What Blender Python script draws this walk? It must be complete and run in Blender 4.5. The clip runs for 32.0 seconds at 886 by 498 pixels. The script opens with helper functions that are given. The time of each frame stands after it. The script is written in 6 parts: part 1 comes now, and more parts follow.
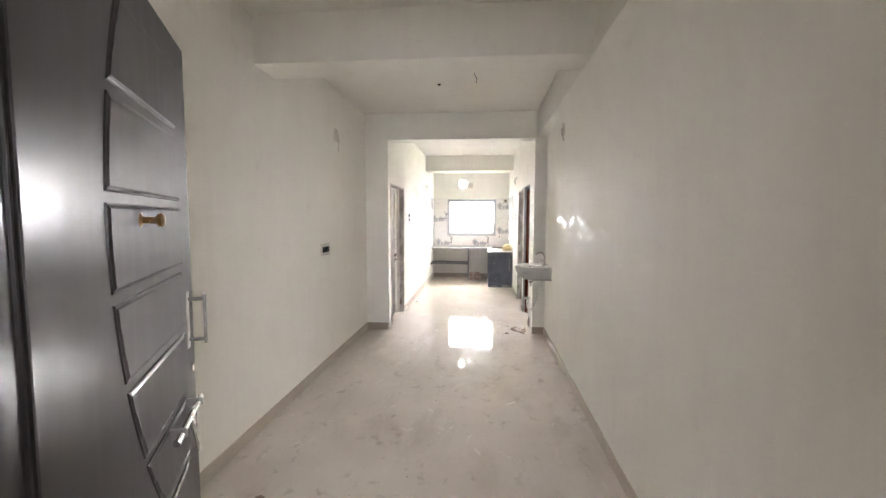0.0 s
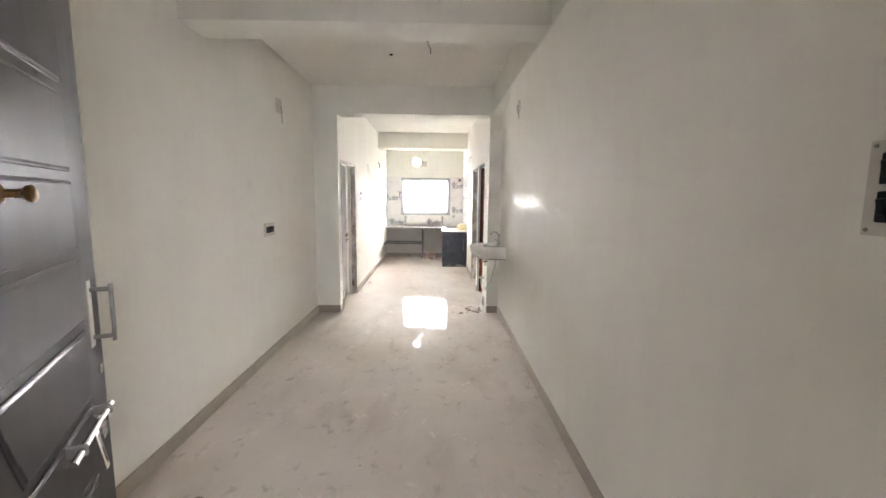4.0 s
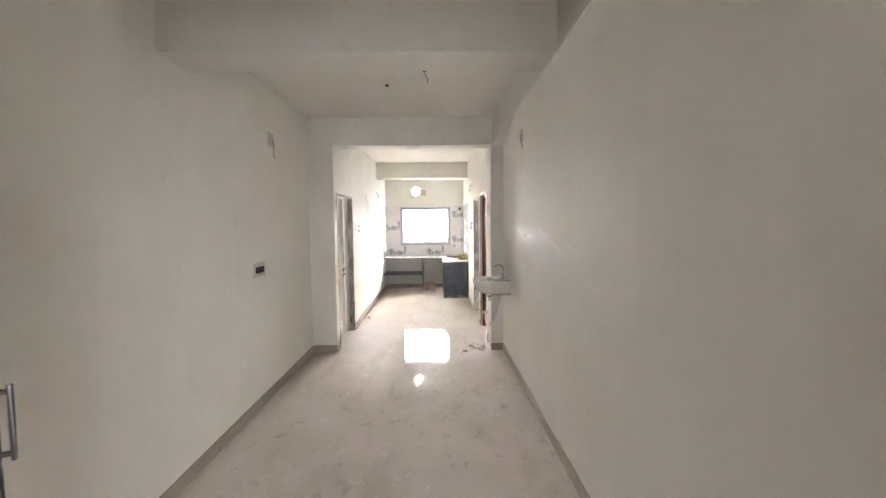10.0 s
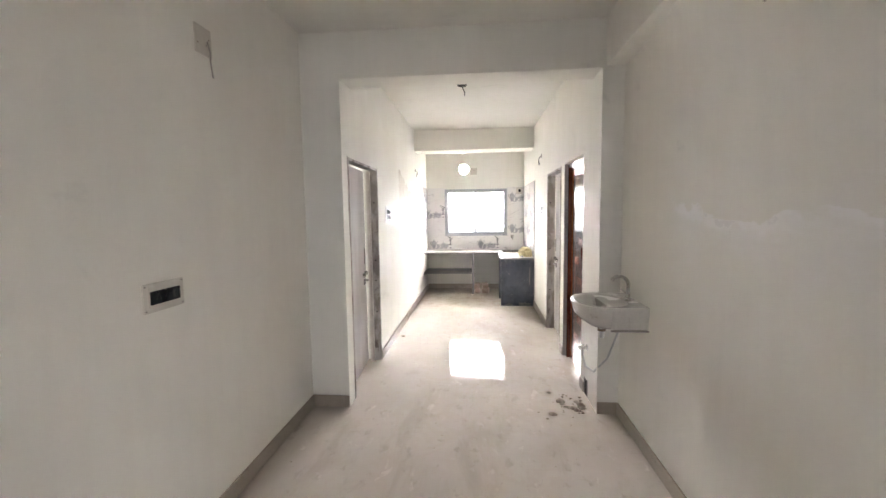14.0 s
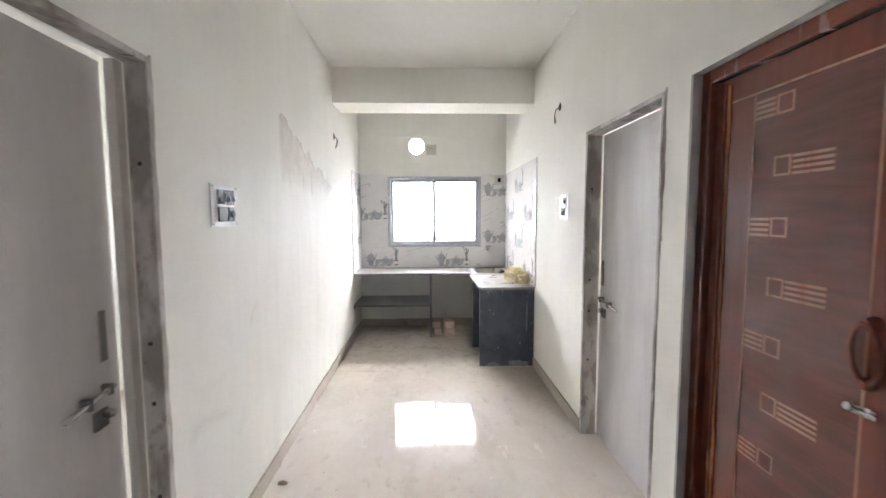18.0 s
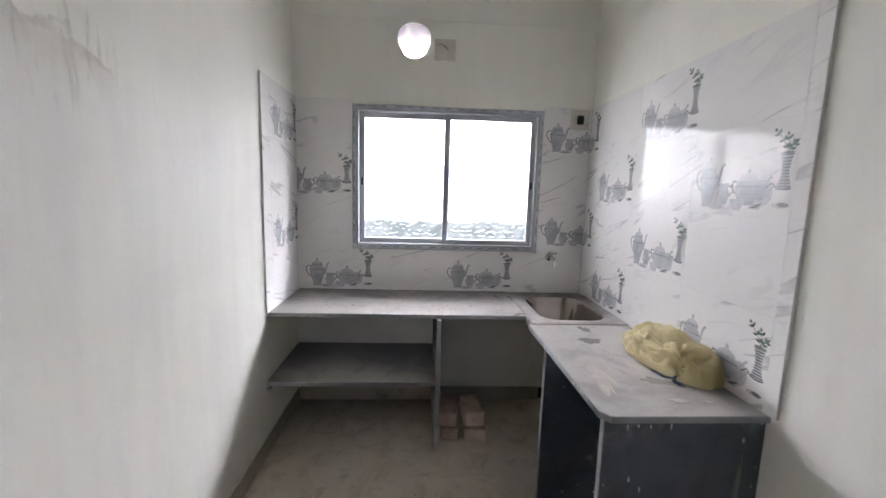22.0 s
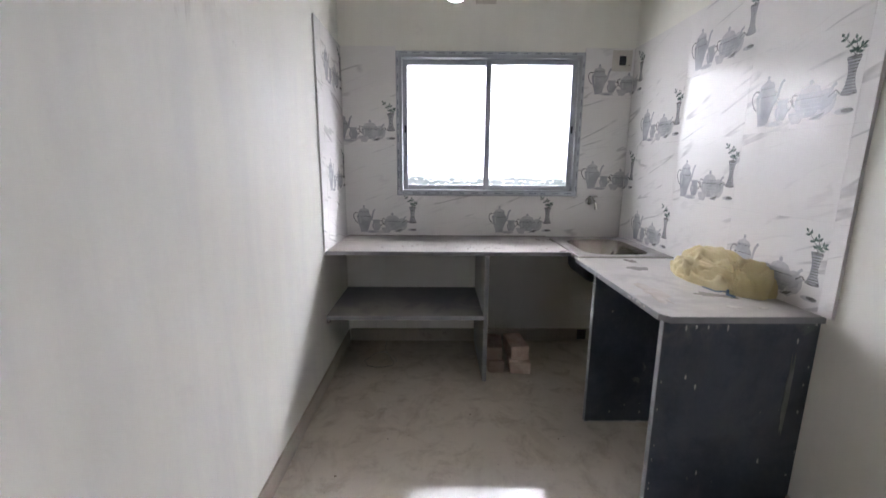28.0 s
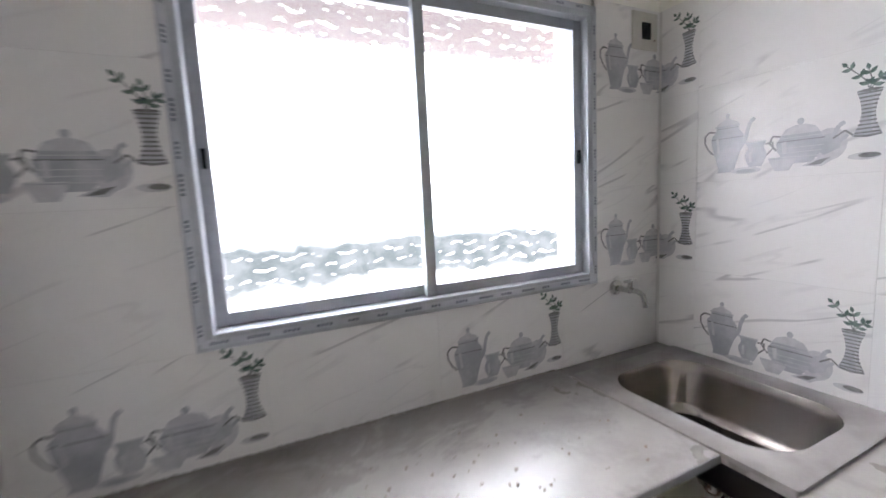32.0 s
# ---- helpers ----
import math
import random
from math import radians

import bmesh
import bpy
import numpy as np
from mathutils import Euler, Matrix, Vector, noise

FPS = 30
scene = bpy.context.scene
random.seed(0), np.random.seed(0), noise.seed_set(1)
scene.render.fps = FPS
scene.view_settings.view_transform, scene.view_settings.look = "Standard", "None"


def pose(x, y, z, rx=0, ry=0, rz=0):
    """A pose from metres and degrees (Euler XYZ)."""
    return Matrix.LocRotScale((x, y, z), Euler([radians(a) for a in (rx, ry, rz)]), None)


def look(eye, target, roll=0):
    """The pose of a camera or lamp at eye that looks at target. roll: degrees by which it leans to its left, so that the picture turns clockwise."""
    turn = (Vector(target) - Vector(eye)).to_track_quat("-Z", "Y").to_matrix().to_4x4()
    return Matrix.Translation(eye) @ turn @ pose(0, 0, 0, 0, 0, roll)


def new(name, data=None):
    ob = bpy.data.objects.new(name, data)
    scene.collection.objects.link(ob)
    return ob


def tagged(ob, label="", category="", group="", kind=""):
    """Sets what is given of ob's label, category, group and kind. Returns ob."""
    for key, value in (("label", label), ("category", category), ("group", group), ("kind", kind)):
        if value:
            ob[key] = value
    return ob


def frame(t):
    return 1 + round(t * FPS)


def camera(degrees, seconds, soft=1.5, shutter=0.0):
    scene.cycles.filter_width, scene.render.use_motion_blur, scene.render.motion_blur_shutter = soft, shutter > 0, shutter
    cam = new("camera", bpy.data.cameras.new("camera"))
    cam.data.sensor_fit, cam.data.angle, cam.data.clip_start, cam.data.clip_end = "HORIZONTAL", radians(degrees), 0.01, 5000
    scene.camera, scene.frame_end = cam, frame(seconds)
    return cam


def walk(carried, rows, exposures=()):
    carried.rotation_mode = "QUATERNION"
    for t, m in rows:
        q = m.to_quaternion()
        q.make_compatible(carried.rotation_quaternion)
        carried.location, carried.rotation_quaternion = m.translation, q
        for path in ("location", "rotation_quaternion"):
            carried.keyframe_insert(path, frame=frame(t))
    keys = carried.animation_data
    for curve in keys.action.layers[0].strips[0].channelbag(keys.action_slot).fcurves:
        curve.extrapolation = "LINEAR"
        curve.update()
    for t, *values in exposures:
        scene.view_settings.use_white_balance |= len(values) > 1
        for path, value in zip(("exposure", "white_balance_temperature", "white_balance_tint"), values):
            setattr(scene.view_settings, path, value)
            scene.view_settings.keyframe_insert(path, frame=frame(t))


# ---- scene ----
cam = camera(94.0, 32.0, shutter=0.4)
PATH = [
    (0, (1.341, -5.783, 1.614), (1.149, -3.797, 1.464), 0.2),
    (0.5, (1.326, -5.794, 1.617), (1.223, -3.802, 1.472), 0.9),
    (1, (1.322, -5.78, 1.625), (1.233, -3.786, 1.502), 1.7),
    (1.5, (1.373, -5.717, 1.611), (1.244, -3.725, 1.494), 2.0),
    (2, (1.42, -5.682, 1.611), (1.24, -3.694, 1.498), 1.7),
    (2.5, (1.447, -5.67, 1.62), (1.26, -3.683, 1.498), 1.1),
    (3, (1.43, -5.667, 1.609), (1.282, -3.68, 1.443), 0.4),
    (3.5, (1.373, -5.713, 1.608), (1.319, -3.725, 1.395), 0.4),
    (5.5, (1.233, -5.398, 1.58), (1.359, -3.442, 1.184), 0.7),
    (6, (1.151, -5.475, 1.532), (1.259, -3.535, 1.06), 0.5),
    (6.5, (1.13, -5.637, 1.474), (1.248, -3.7, 0.993), 0.5),
    (7, (1.178, -5.736, 1.434), (1.289, -3.788, 0.994), 0.7),
    (7.5, (1.224, -5.908, 1.586), (1.311, -3.94, 1.24), 0.7),
    (8, (1.24, -5.97, 1.702), (1.338, -3.989, 1.45), 0.8),
    (8.5, (1.278, -5.886, 1.692), (1.372, -3.897, 1.496), 0.8),
    (9, (1.279, -5.704, 1.698), (1.374, -3.711, 1.559), 0.6),
    (9.5, (1.286, -5.544, 1.686), (1.35, -3.549, 1.564), 0.1),
    (10, (1.331, -5.394, 1.687), (1.359, -3.398, 1.564), -0.6),
    (10.5, (1.348, -5.267, 1.651), (1.376, -3.273, 1.501), -1.2),
    (11, (1.303, -5.011, 1.616), (1.292, -3.02, 1.424), -1.6),
    (11.5, (1.249, -4.768, 1.607), (1.181, -2.782, 1.382), -1.5),
    (12, (1.249, -4.494, 1.612), (1.119, -2.51, 1.395), -1.0),
    (12.5, (1.271, -4.235, 1.618), (1.093, -2.255, 1.399), -0.8),
    (13, (1.216, -3.921, 1.62), (1.035, -1.937, 1.435), -0.6),
    (13.5, (1.149, -3.622, 1.63), (0.97, -1.639, 1.44), -0.7),
    (14, (1.107, -3.299, 1.632), (0.929, -1.314, 1.457), -0.8),
    (14.5, (1.072, -3.017, 1.611), (0.947, -1.029, 1.434), -0.7),
    (16.5, (0.902, -1.537, 1.616), (0.95, 0.457, 1.469), 0.1),
    (17, (0.935, -1.144, 1.585), (0.986, 0.848, 1.42), 0.3),
    (17.5, (0.954, -0.742, 1.616), (0.997, 1.251, 1.455), 0.2),
    (18, (0.956, -0.34, 1.568), (1.02, 1.653, 1.409), -0.2),
    (18.5, (0.905, 0.039, 1.592), (0.983, 2.03, 1.42), -0.3),
    (19, (0.85, 0.443, 1.609), (0.933, 2.434, 1.442), -0.2),
    (19.5, (0.804, 0.824, 1.582), (0.923, 2.812, 1.396), -0.2),
    (20, (0.755, 1.261, 1.595), (0.914, 3.246, 1.409), 0.7),
    (20.5, (0.817, 1.683, 1.595), (0.965, 3.668, 1.408), 1.4),
    (21, (0.839, 2.055, 1.554), (0.992, 4.039, 1.353), 1.9),
    (21.5, (0.829, 2.353, 1.561), (0.966, 4.333, 1.317), 2.0),
    (22, (0.844, 2.596, 1.55), (0.956, 4.574, 1.275), 1.7),
    (22.5, (0.856, 2.74, 1.526), (0.93, 4.714, 1.213), 1.2),
    (23, (0.832, 2.638, 1.522), (0.88, 4.618, 1.244), 1.1),
    (23.5, (0.797, 2.434, 1.55), (0.821, 4.42, 1.316), 1.6),
    (24, (0.773, 2.324, 1.595), (0.781, 4.318, 1.432), 2.1),
    (24.5, (0.767, 2.389, 1.62), (0.75, 4.387, 1.539), 2.2),
    (26.5, (0.785, 2.803, 1.649), (0.717, 4.8, 1.556), -1.7),
    (27, (0.74, 2.636, 1.581), (0.704, 4.627, 1.393), -1.2),
    (27.5, (0.659, 2.511, 1.481), (0.67, 4.489, 1.189), -0.2),
    (28, (0.664, 2.471, 1.348), (0.691, 4.432, 0.954), 0.4),
    (28.5, (0.64, 2.476, 1.242), (0.688, 4.426, 0.8), 0.8),
    (29, (0.591, 2.626, 1.197), (0.658, 4.571, 0.735), 0.8),
    (29.5, (0.514, 2.828, 1.168), (0.605, 4.768, 0.692), 0.5),
    (30, (0.419, 3.139, 1.197), (0.559, 5.073, 0.706), 0.3),
    (30.5, (0.363, 3.436, 1.204), (0.576, 5.371, 0.749), 0.2),
    (31, (0.351, 3.691, 1.321), (0.622, 5.638, 0.95), -0.6),
    (31.5, (0.415, 3.999, 1.425), (0.873, 5.925, 1.145), -1.6),
    (32, (0.506, 4.372, 1.477), (1.356, 6.167, 1.24), -2.9),
]
EXPOSURES = [(0, 2.52, 6700, 18), (3, 2.6, 6700, 18), (6, 2.24, 6720, 18), (8, 2.6, 6790, 21), (11, 2.23, 6720, 19.5), (14, 2.2, 6660, 19.3), (16.5, 2.03, 6420, 18.8), (17, 1.92, 6350, 18.6), (19, 1.41, 6200, 17.8), (21, 0.81, 6170, 18.5), (23, 0.57, 6170, 19.5), (28, 0.58, 6150, 19.5), (30, 0.66, 6140, 19.3), (31, 0.56, 6140, 19.4), (32, 0.64, 6140, 19.5)]
walk(cam, [(t, look(eye, target, roll)) for t, eye, target, roll in PATH], EXPOSURES)

# ---- light ----

world = bpy.data.worlds.new("world")
scene.world = world
world.use_nodes = True
wn = world.node_tree
sky = wn.nodes.new("ShaderNodeTexSky")
sky.sky_type, sky.sun_disc = "NISHITA", False
sky.sun_elevation, sky.sun_rotation = radians(55), radians(200)
wn.nodes["Background"].inputs["Strength"].default_value = 0.15
wn.links.new(sky.outputs["Color"], wn.nodes["Background"].inputs["Color"])
sun = new("sun", bpy.data.lights.new("sun", "SUN"))
sun.data.energy, sun.data.angle, sun.data.color = 1.5, radians(10), (1, 0.97, 0.92)
sun.matrix_world = look((0, 0, 30), (8, 14, 0))

SKY_GLOW, LANDING_GLOW, ROOM_GLOW = 17.0, 3.4, 3.6


# ---- materials ----
def nodes_of(name):
    m = bpy.data.materials.new(name)
    m.use_nodes = True
    t = m.node_tree
    return m, t, t.nodes["Principled BSDF"]


def add(t, kind, **values):
    n = t.nodes.new("ShaderNode" + kind)
    for k, v in values.items():
        n.inputs[k].default_value = v
    return n


def place_of(t, scale=(1, 1, 1), shifted=False):
    """World position, stretched by scale; shifted moves it by a random step per object."""
    g = add(t, "NewGeometry")
    m = add(t, "Mapping")
    m.inputs["Scale"].default_value = scale
    t.links.new(g.outputs["Position"], m.inputs["Vector"])
    if shifted:
        o = add(t, "ObjectInfo")
        c = add(t, "CombineXYZ")
        k = add(t, "Math")
        k.operation = "MULTIPLY"
        k.inputs[1].default_value = 37.0
        t.links.new(o.outputs["Random"], k.inputs[0])
        for axis in "XYZ":
            t.links.new(k.outputs[0], c.inputs[axis])
        t.links.new(c.outputs[0], m.inputs["Location"])
    return m.outputs["Vector"]


def noise_of(t, vector, scale, detail=4.0, rough=0.55, distortion=0.0):
    n = add(t, "TexNoise", Scale=scale, Detail=detail, Roughness=rough, Distortion=distortion)
    t.links.new(vector, n.inputs["Vector"])
    return n.outputs["Fac"]


def band(t, value, low, high, out_low=0.0, out_high=1.0):
    n = add(t, "MapRange")
    n.interpolation_type = "SMOOTHSTEP"
    for k, v in zip(("From Min", "From Max", "To Min", "To Max"), (low, high, out_low, out_high)):
        n.inputs[k].default_value = v
    t.links.new(value, n.inputs["Value"])
    return n.outputs["Result"]


def blend(t, fac, a, b, kind="MIX"):
    n = add(t, "Mix")
    n.data_type, n.blend_type = "RGBA", kind
    for slot, v in ((0, fac), (6, a), (7, b)):
        if isinstance(v, bpy.types.NodeSocket):
            t.links.new(v, n.inputs[slot])
        else:
            n.inputs[slot].default_value = (*v, 1) if isinstance(v, tuple) else v
    return n.outputs[2]


def times(t, a, b, operation="MULTIPLY"):
    n = add(t, "Math")
    n.operation = operation
    for slot, v in ((0, a), (1, b)):
        if isinstance(v, bpy.types.NodeSocket):
            t.links.new(v, n.inputs[slot])
        else:
            n.inputs[slot].default_value = v
    return n.outputs[0]


def relief(t, p, height, strength, distance):
    n = add(t, "Bump", Strength=strength, Distance=distance)
    t.links.new(height, n.inputs["Height"])
    t.links.new(n.outputs["Normal"], p.inputs["Normal"])


def surface(name, a, b, scale=3.0, rough=(0.5, 0.6), bump=0.1, grain=60.0, metal=0.0, low=0.35, high=0.65, stretch=(1, 1, 1), shifted=False, dirt=None, dirt_at=(0.6, 0.72), dirt_scale=5.0, depth=0.002):
    """A surface of two tones in broad patches, with a fine grain in relief and, if given, dirt of a third tone."""
    m, t, p = nodes_of(name)
    v = place_of(t, stretch, shifted)
    broad, fine = noise_of(t, v, scale), noise_of(t, v, grain, 3.0)
    colour = blend(t, band(t, broad, low, high), a, b)
    colour = blend(t, band(t, fine, 0.3, 0.7, 0.0, 0.25), colour, tuple(0.8 * c for c in a))
    if dirt:
        colour = blend(t, band(t, noise_of(t, v, dirt_scale, 6.0, 0.7, 0.6), *dirt_at), colour, dirt)
    t.links.new(colour, p.inputs["Base Color"])
    t.links.new(band(t, broad, low, high, *rough), p.inputs["Roughness"])
    p.inputs["Metallic"].default_value = metal
    if bump:
        relief(t, p, fine, bump, depth)
    return m


def plaster_material(name, a, b, marks=None):
    """Putty-finished wall: trowel waves, faint smudges, thin scrapes."""
    m, t, p = nodes_of(name)
    v = place_of(t)
    tall = place_of(t, (1, 1, 0.25))
    broad, waves = noise_of(t, v, 1.3, 3.0), noise_of(t, tall, 3.5, 5.0, 0.6, 0.3)
    colour = blend(t, band(t, broad, 0.35, 0.65), a, b)
    smudge = noise_of(t, v, 2.2, 7.0, 0.68, 0.8)
    colour = blend(t, band(t, smudge, 0.6, 0.78, 0.0, 0.3), colour, tuple(0.62 * c for c in a))
    colour = blend(t, band(t, noise_of(t, place_of(t, (6, 6, 0.5)), 2.0, 4.0), 0.4, 0.7, 0.0, 0.07), colour, tuple(0.78 * c for c in a))
    rough = band(t, waves, 0.35, 0.65, 0.5, 0.7)
    p.inputs["Specular IOR Level"].default_value = 0.05
    if marks:
        colour, gloss = marks(t, v, colour)
        keep = times(t, 1.0, gloss, "SUBTRACT")
        rough = times(t, times(t, rough, keep), times(t, gloss, 0.14), "ADD")
        t.links.new(times(t, times(t, gloss, 0.38), 0.05, "ADD"), p.inputs["Specular IOR Level"])
    t.links.new(colour, p.inputs["Base Color"])
    t.links.new(rough, p.inputs["Roughness"])
    fine = noise_of(t, v, 55, 3.0)
    relief(t, p, times(t, times(t, waves, 3.0), fine, "ADD"), 0.12, 0.004)
    return m


def axis_of(t, v, axis):
    n = add(t, "SeparateXYZ")
    t.links.new(v, n.inputs[0])
    return n.outputs[axis]


def rubbed_stain(t, v, colour):
    """A grey rubbed patch on the passage wall, with a dark ragged upper edge and drips below."""
    y, z = axis_of(t, v, "Y"), axis_of(t, v, "Z")
    rag = times(t, times(t, noise_of(t, v, 6.5, 5.0, 0.62, 0.5), 0.5, "SUBTRACT"), 0.24)
    drip = times(t, times(t, noise_of(t, place_of(t, (1, 12, 0.5)), 2.0, 5.0, 0.7), 0.5, "SUBTRACT"), 0.25)
    wave = add(t, "Math")
    wave.operation = "SINE"
    t.links.new(times(t, y, 10.5), wave.inputs[0])
    arch = add(t, "Math")
    arch.operation = "ABSOLUTE"
    t.links.new(wave.outputs[0], arch.inputs[0])
    roof = times(t, times(t, times(t, y, -0.27), 2.86, "ADD"), z, "SUBTRACT")
    roof = times(t, times(t, roof, rag, "ADD"), times(t, arch.outputs[0], 0.06), "ADD")
    inside = times(t, band(t, roof, 0.0, 0.014), band(t, times(t, z, drip, "ADD"), 1.74, 1.92))
    inside = times(t, inside, times(t, band(t, y, 2.38, 2.46), band(t, y, 3.7, 4.1, 1.0, 0.0)))
    rim = times(t, inside, band(t, roof, 0.018, 0.045, 1.0, 0.0))
    side = times(t, inside, band(t, y, 2.43, 2.56, 1.0, 0.0))
    cloud = band(t, noise_of(t, v, 6.0, 6.0, 0.7), 0.3, 0.7, 0.22, 0.72)
    colour = blend(t, times(t, inside, cloud), colour, (0.60, 0.545, 0.465))
    broken = band(t, noise_of(t, v, 8.0, 3.0), 0.38, 0.58, 0.0, 0.40)
    colour = blend(t, times(t, times(t, rim, broken), times(t, side, 0.12), "ADD"), colour, (0.40, 0.355, 0.295))
    runs = noise_of(t, place_of(t, (1, 14, 1.6)), 1.9, 5.0, 0.62, 0.5)
    foot = times(t, band(t, times(t, z, drip, "ADD"), 1.70, 1.80), band(t, times(t, z, drip, "ADD"), 1.90, 2.08, 1.0, 0.0))
    span = times(t, band(t, y, 2.5, 2.7), band(t, y, 3.8, 4.1, 1.0, 0.0))
    colour = blend(t, times(t, times(t, band(t, runs, 0.54, 0.66), foot), times(t, span, 0.5)), colour, (0.44, 0.40, 0.345))
    # washed and rubbed smooth below the stain, in upright strokes
    stroke = band(t, noise_of(t, place_of(t, (1, 3.6, 0.5)), 2.0, 5.0, 0.6, 0.3), 0.38, 0.66)
    washed = times(t, band(t, times(t, z, drip, "ADD"), 1.75, 1.95, 1.0, 0.0), band(t, y, 1.3, 2.2))
    colour = blend(t, times(t, times(t, washed, stroke), 0.2), colour, (0.62, 0.612, 0.605))
    glint = times(t, times(t, band(t, y, 3.66, 3.92), band(t, y, 3.96, 4.2, 1.0, 0.0)), times(t, band(t, z, 1.62, 1.76), band(t, z, 1.78, 1.95, 1.0, 0.0)))
    glint = times(t, glint, band(t, noise_of(t, v, 11.0, 5.0, 0.65), 0.40, 0.66, 0.0, 0.75))
    return colour, times(t, times(t, washed, times(t, stroke, 0.30)), glint, "ADD")


def glossy_scrapes(t, v, colour):
    """Thin rubbed, glossy scrapes in the hall wall's putty at shoulder height, their sheen partly painted white."""
    y, z = axis_of(t, v, "Y"), axis_of(t, v, "Z")
    steps = [band(t, y, -3.06, -2.98, 1.36, 1.535), band(t, y, -2.45, -2.2, 0.0, 0.065), band(t, y, -1.5, -1.0, 0.0, 0.05)]
    height = times(t, times(t, steps[0], steps[1], "ADD"), steps[2], "ADD")
    line = times(t, height, z, "SUBTRACT")
    rag = times(t, times(t, noise_of(t, place_of(t, (1, 0.4, 1)), 6.0, 6.0, 0.62, 0.4), 0.5, "SUBTRACT"), 0.30)
    near = times(t, line, rag, "ADD")
    along = times(t, band(t, y, -3.75, -3.55), band(t, y, -0.95, -0.8, 1.0, 0.0))
    sheen_along = times(t, along, band(t, y, -3.1, -2.2, 0.35, 1.0))
    inside = times(t, times(t, band(t, near, 0.0, 0.008), band(t, near, 0.02, 0.09, 1.0, 0.0)), sheen_along)
    some = times(t, inside, band(t, noise_of(t, place_of(t, (1, 0.8, 1)), 6.0, 3.0), 0.43, 0.52, 0.0, 1.0))
    rubbed = times(t, times(t, band(t, near, 0.0, 0.012), band(t, near, 0.12, 0.35, 1.0, 0.0)), sheen_along)
    gloss = times(t, times(t, rubbed, band(t, noise_of(t, v, 6.0, 4.0, 0.6), 0.40, 0.66, 0.05, 0.34)), times(t, some, 0.42), "ADD")
    # reflected light on the smooth patches, painted in as paler base colour
    colour = blend(t, times(t, rubbed, 0.3), colour, (0.90, 0.89, 0.86))
    return blend(t, times(t, some, 0.5), colour, (0.95, 0.945, 0.93)), gloss


def floor_material():
    """Polished cream floor under a film of dust, with scuffs and drag marks."""
    m, t, p = nodes_of("polished_floor")
    v = place_of(t)
    long = place_of(t, (1.0, 0.35, 1.0))
    broad = noise_of(t, v, 1.1, 4.0)
    veins = noise_of(t, long, 2.6, 6.0, 0.62, 0.4)
    colour = blend(t, band(t, broad, 0.3, 0.7), (0.50, 0.45, 0.39), (0.57, 0.52, 0.46))
    colour = blend(t, band(t, veins, 0.50, 0.70, 0.0, 0.55), colour, (0.41, 0.35, 0.29))
    marks = noise_of(t, place_of(t, (1.0, 0.7, 1.0)), 9.0, 6.0, 0.62, 0.35)
    patch = noise_of(t, v, 1.6, 3.0)
    scuff = times(t, band(t, marks, 0.56, 0.70), band(t, patch, 0.32, 0.54))
    colour = blend(t, times(t, times(t, scuff, 0.5), band(t, axis_of(t, v, "Y"), -1.6, -0.2, 1.0, 0.75)), colour, (0.28, 0.24, 0.205))
    arcs = noise_of(t, place_of(t, (1.6, 0.9, 1.0)), 5.0, 6.0, 0.66, 0.7)
    colour = blend(t, times(t, band(t, arcs, 0.60, 0.68), times(t, band(t, patch, 0.35, 0.6, 1.0, 0.3), 0.42)), colour, (0.80, 0.745, 0.69))
    film = band(t, times(t, axis_of(t, v, "Y"), times(t, patch, 1.2), "ADD"), 3.6, 4.8)
    colour = blend(t, times(t, film, 0.75), colour, (0.70, 0.62, 0.52))
    mud = times(t, film, band(t, noise_of(t, v, 7.0, 8.0, 0.7, 0.5), 0.46, 0.70, 0.0, 0.55))
    colour = blend(t, mud, colour, (0.36, 0.29, 0.22))
    swirl = noise_of(t, place_of(t, (1.0, 0.75, 1.0)), 3.4, 7.0, 0.66, 1.3)
    dusty = times(t, band(t, swirl, 0.50, 0.60), band(t, axis_of(t, v, "Y"), -3.2, 0.8, 0.25, 1.0))
    colour = blend(t, times(t, dusty, 0.35), colour, (0.50, 0.43, 0.35))
    specks = noise_of(t, v, 60.0, 2.0)
    colour = blend(t, band(t, specks, 0.70, 0.76, 0.0, 0.5), colour, (0.25, 0.21, 0.17))
    t.links.new(colour, p.inputs["Base Color"])
    dust = noise_of(t, v, 3.0, 6.0, 0.65, 0.5)
    rough = band(t, dust, 0.42, 0.72, 0.03, 0.09)
    t.links.new(times(t, times(t, times(t, rough, times(t, scuff, 0.12), "ADD"), times(t, film, 0.04), "ADD"), times(t, dusty, 0.05), "ADD"), p.inputs["Roughness"])
    p.inputs["Specular IOR Level"].default_value = 0.5
    relief(t, p, noise_of(t, v, 1.5, 1.0), 0.006, 0.002)
    return m


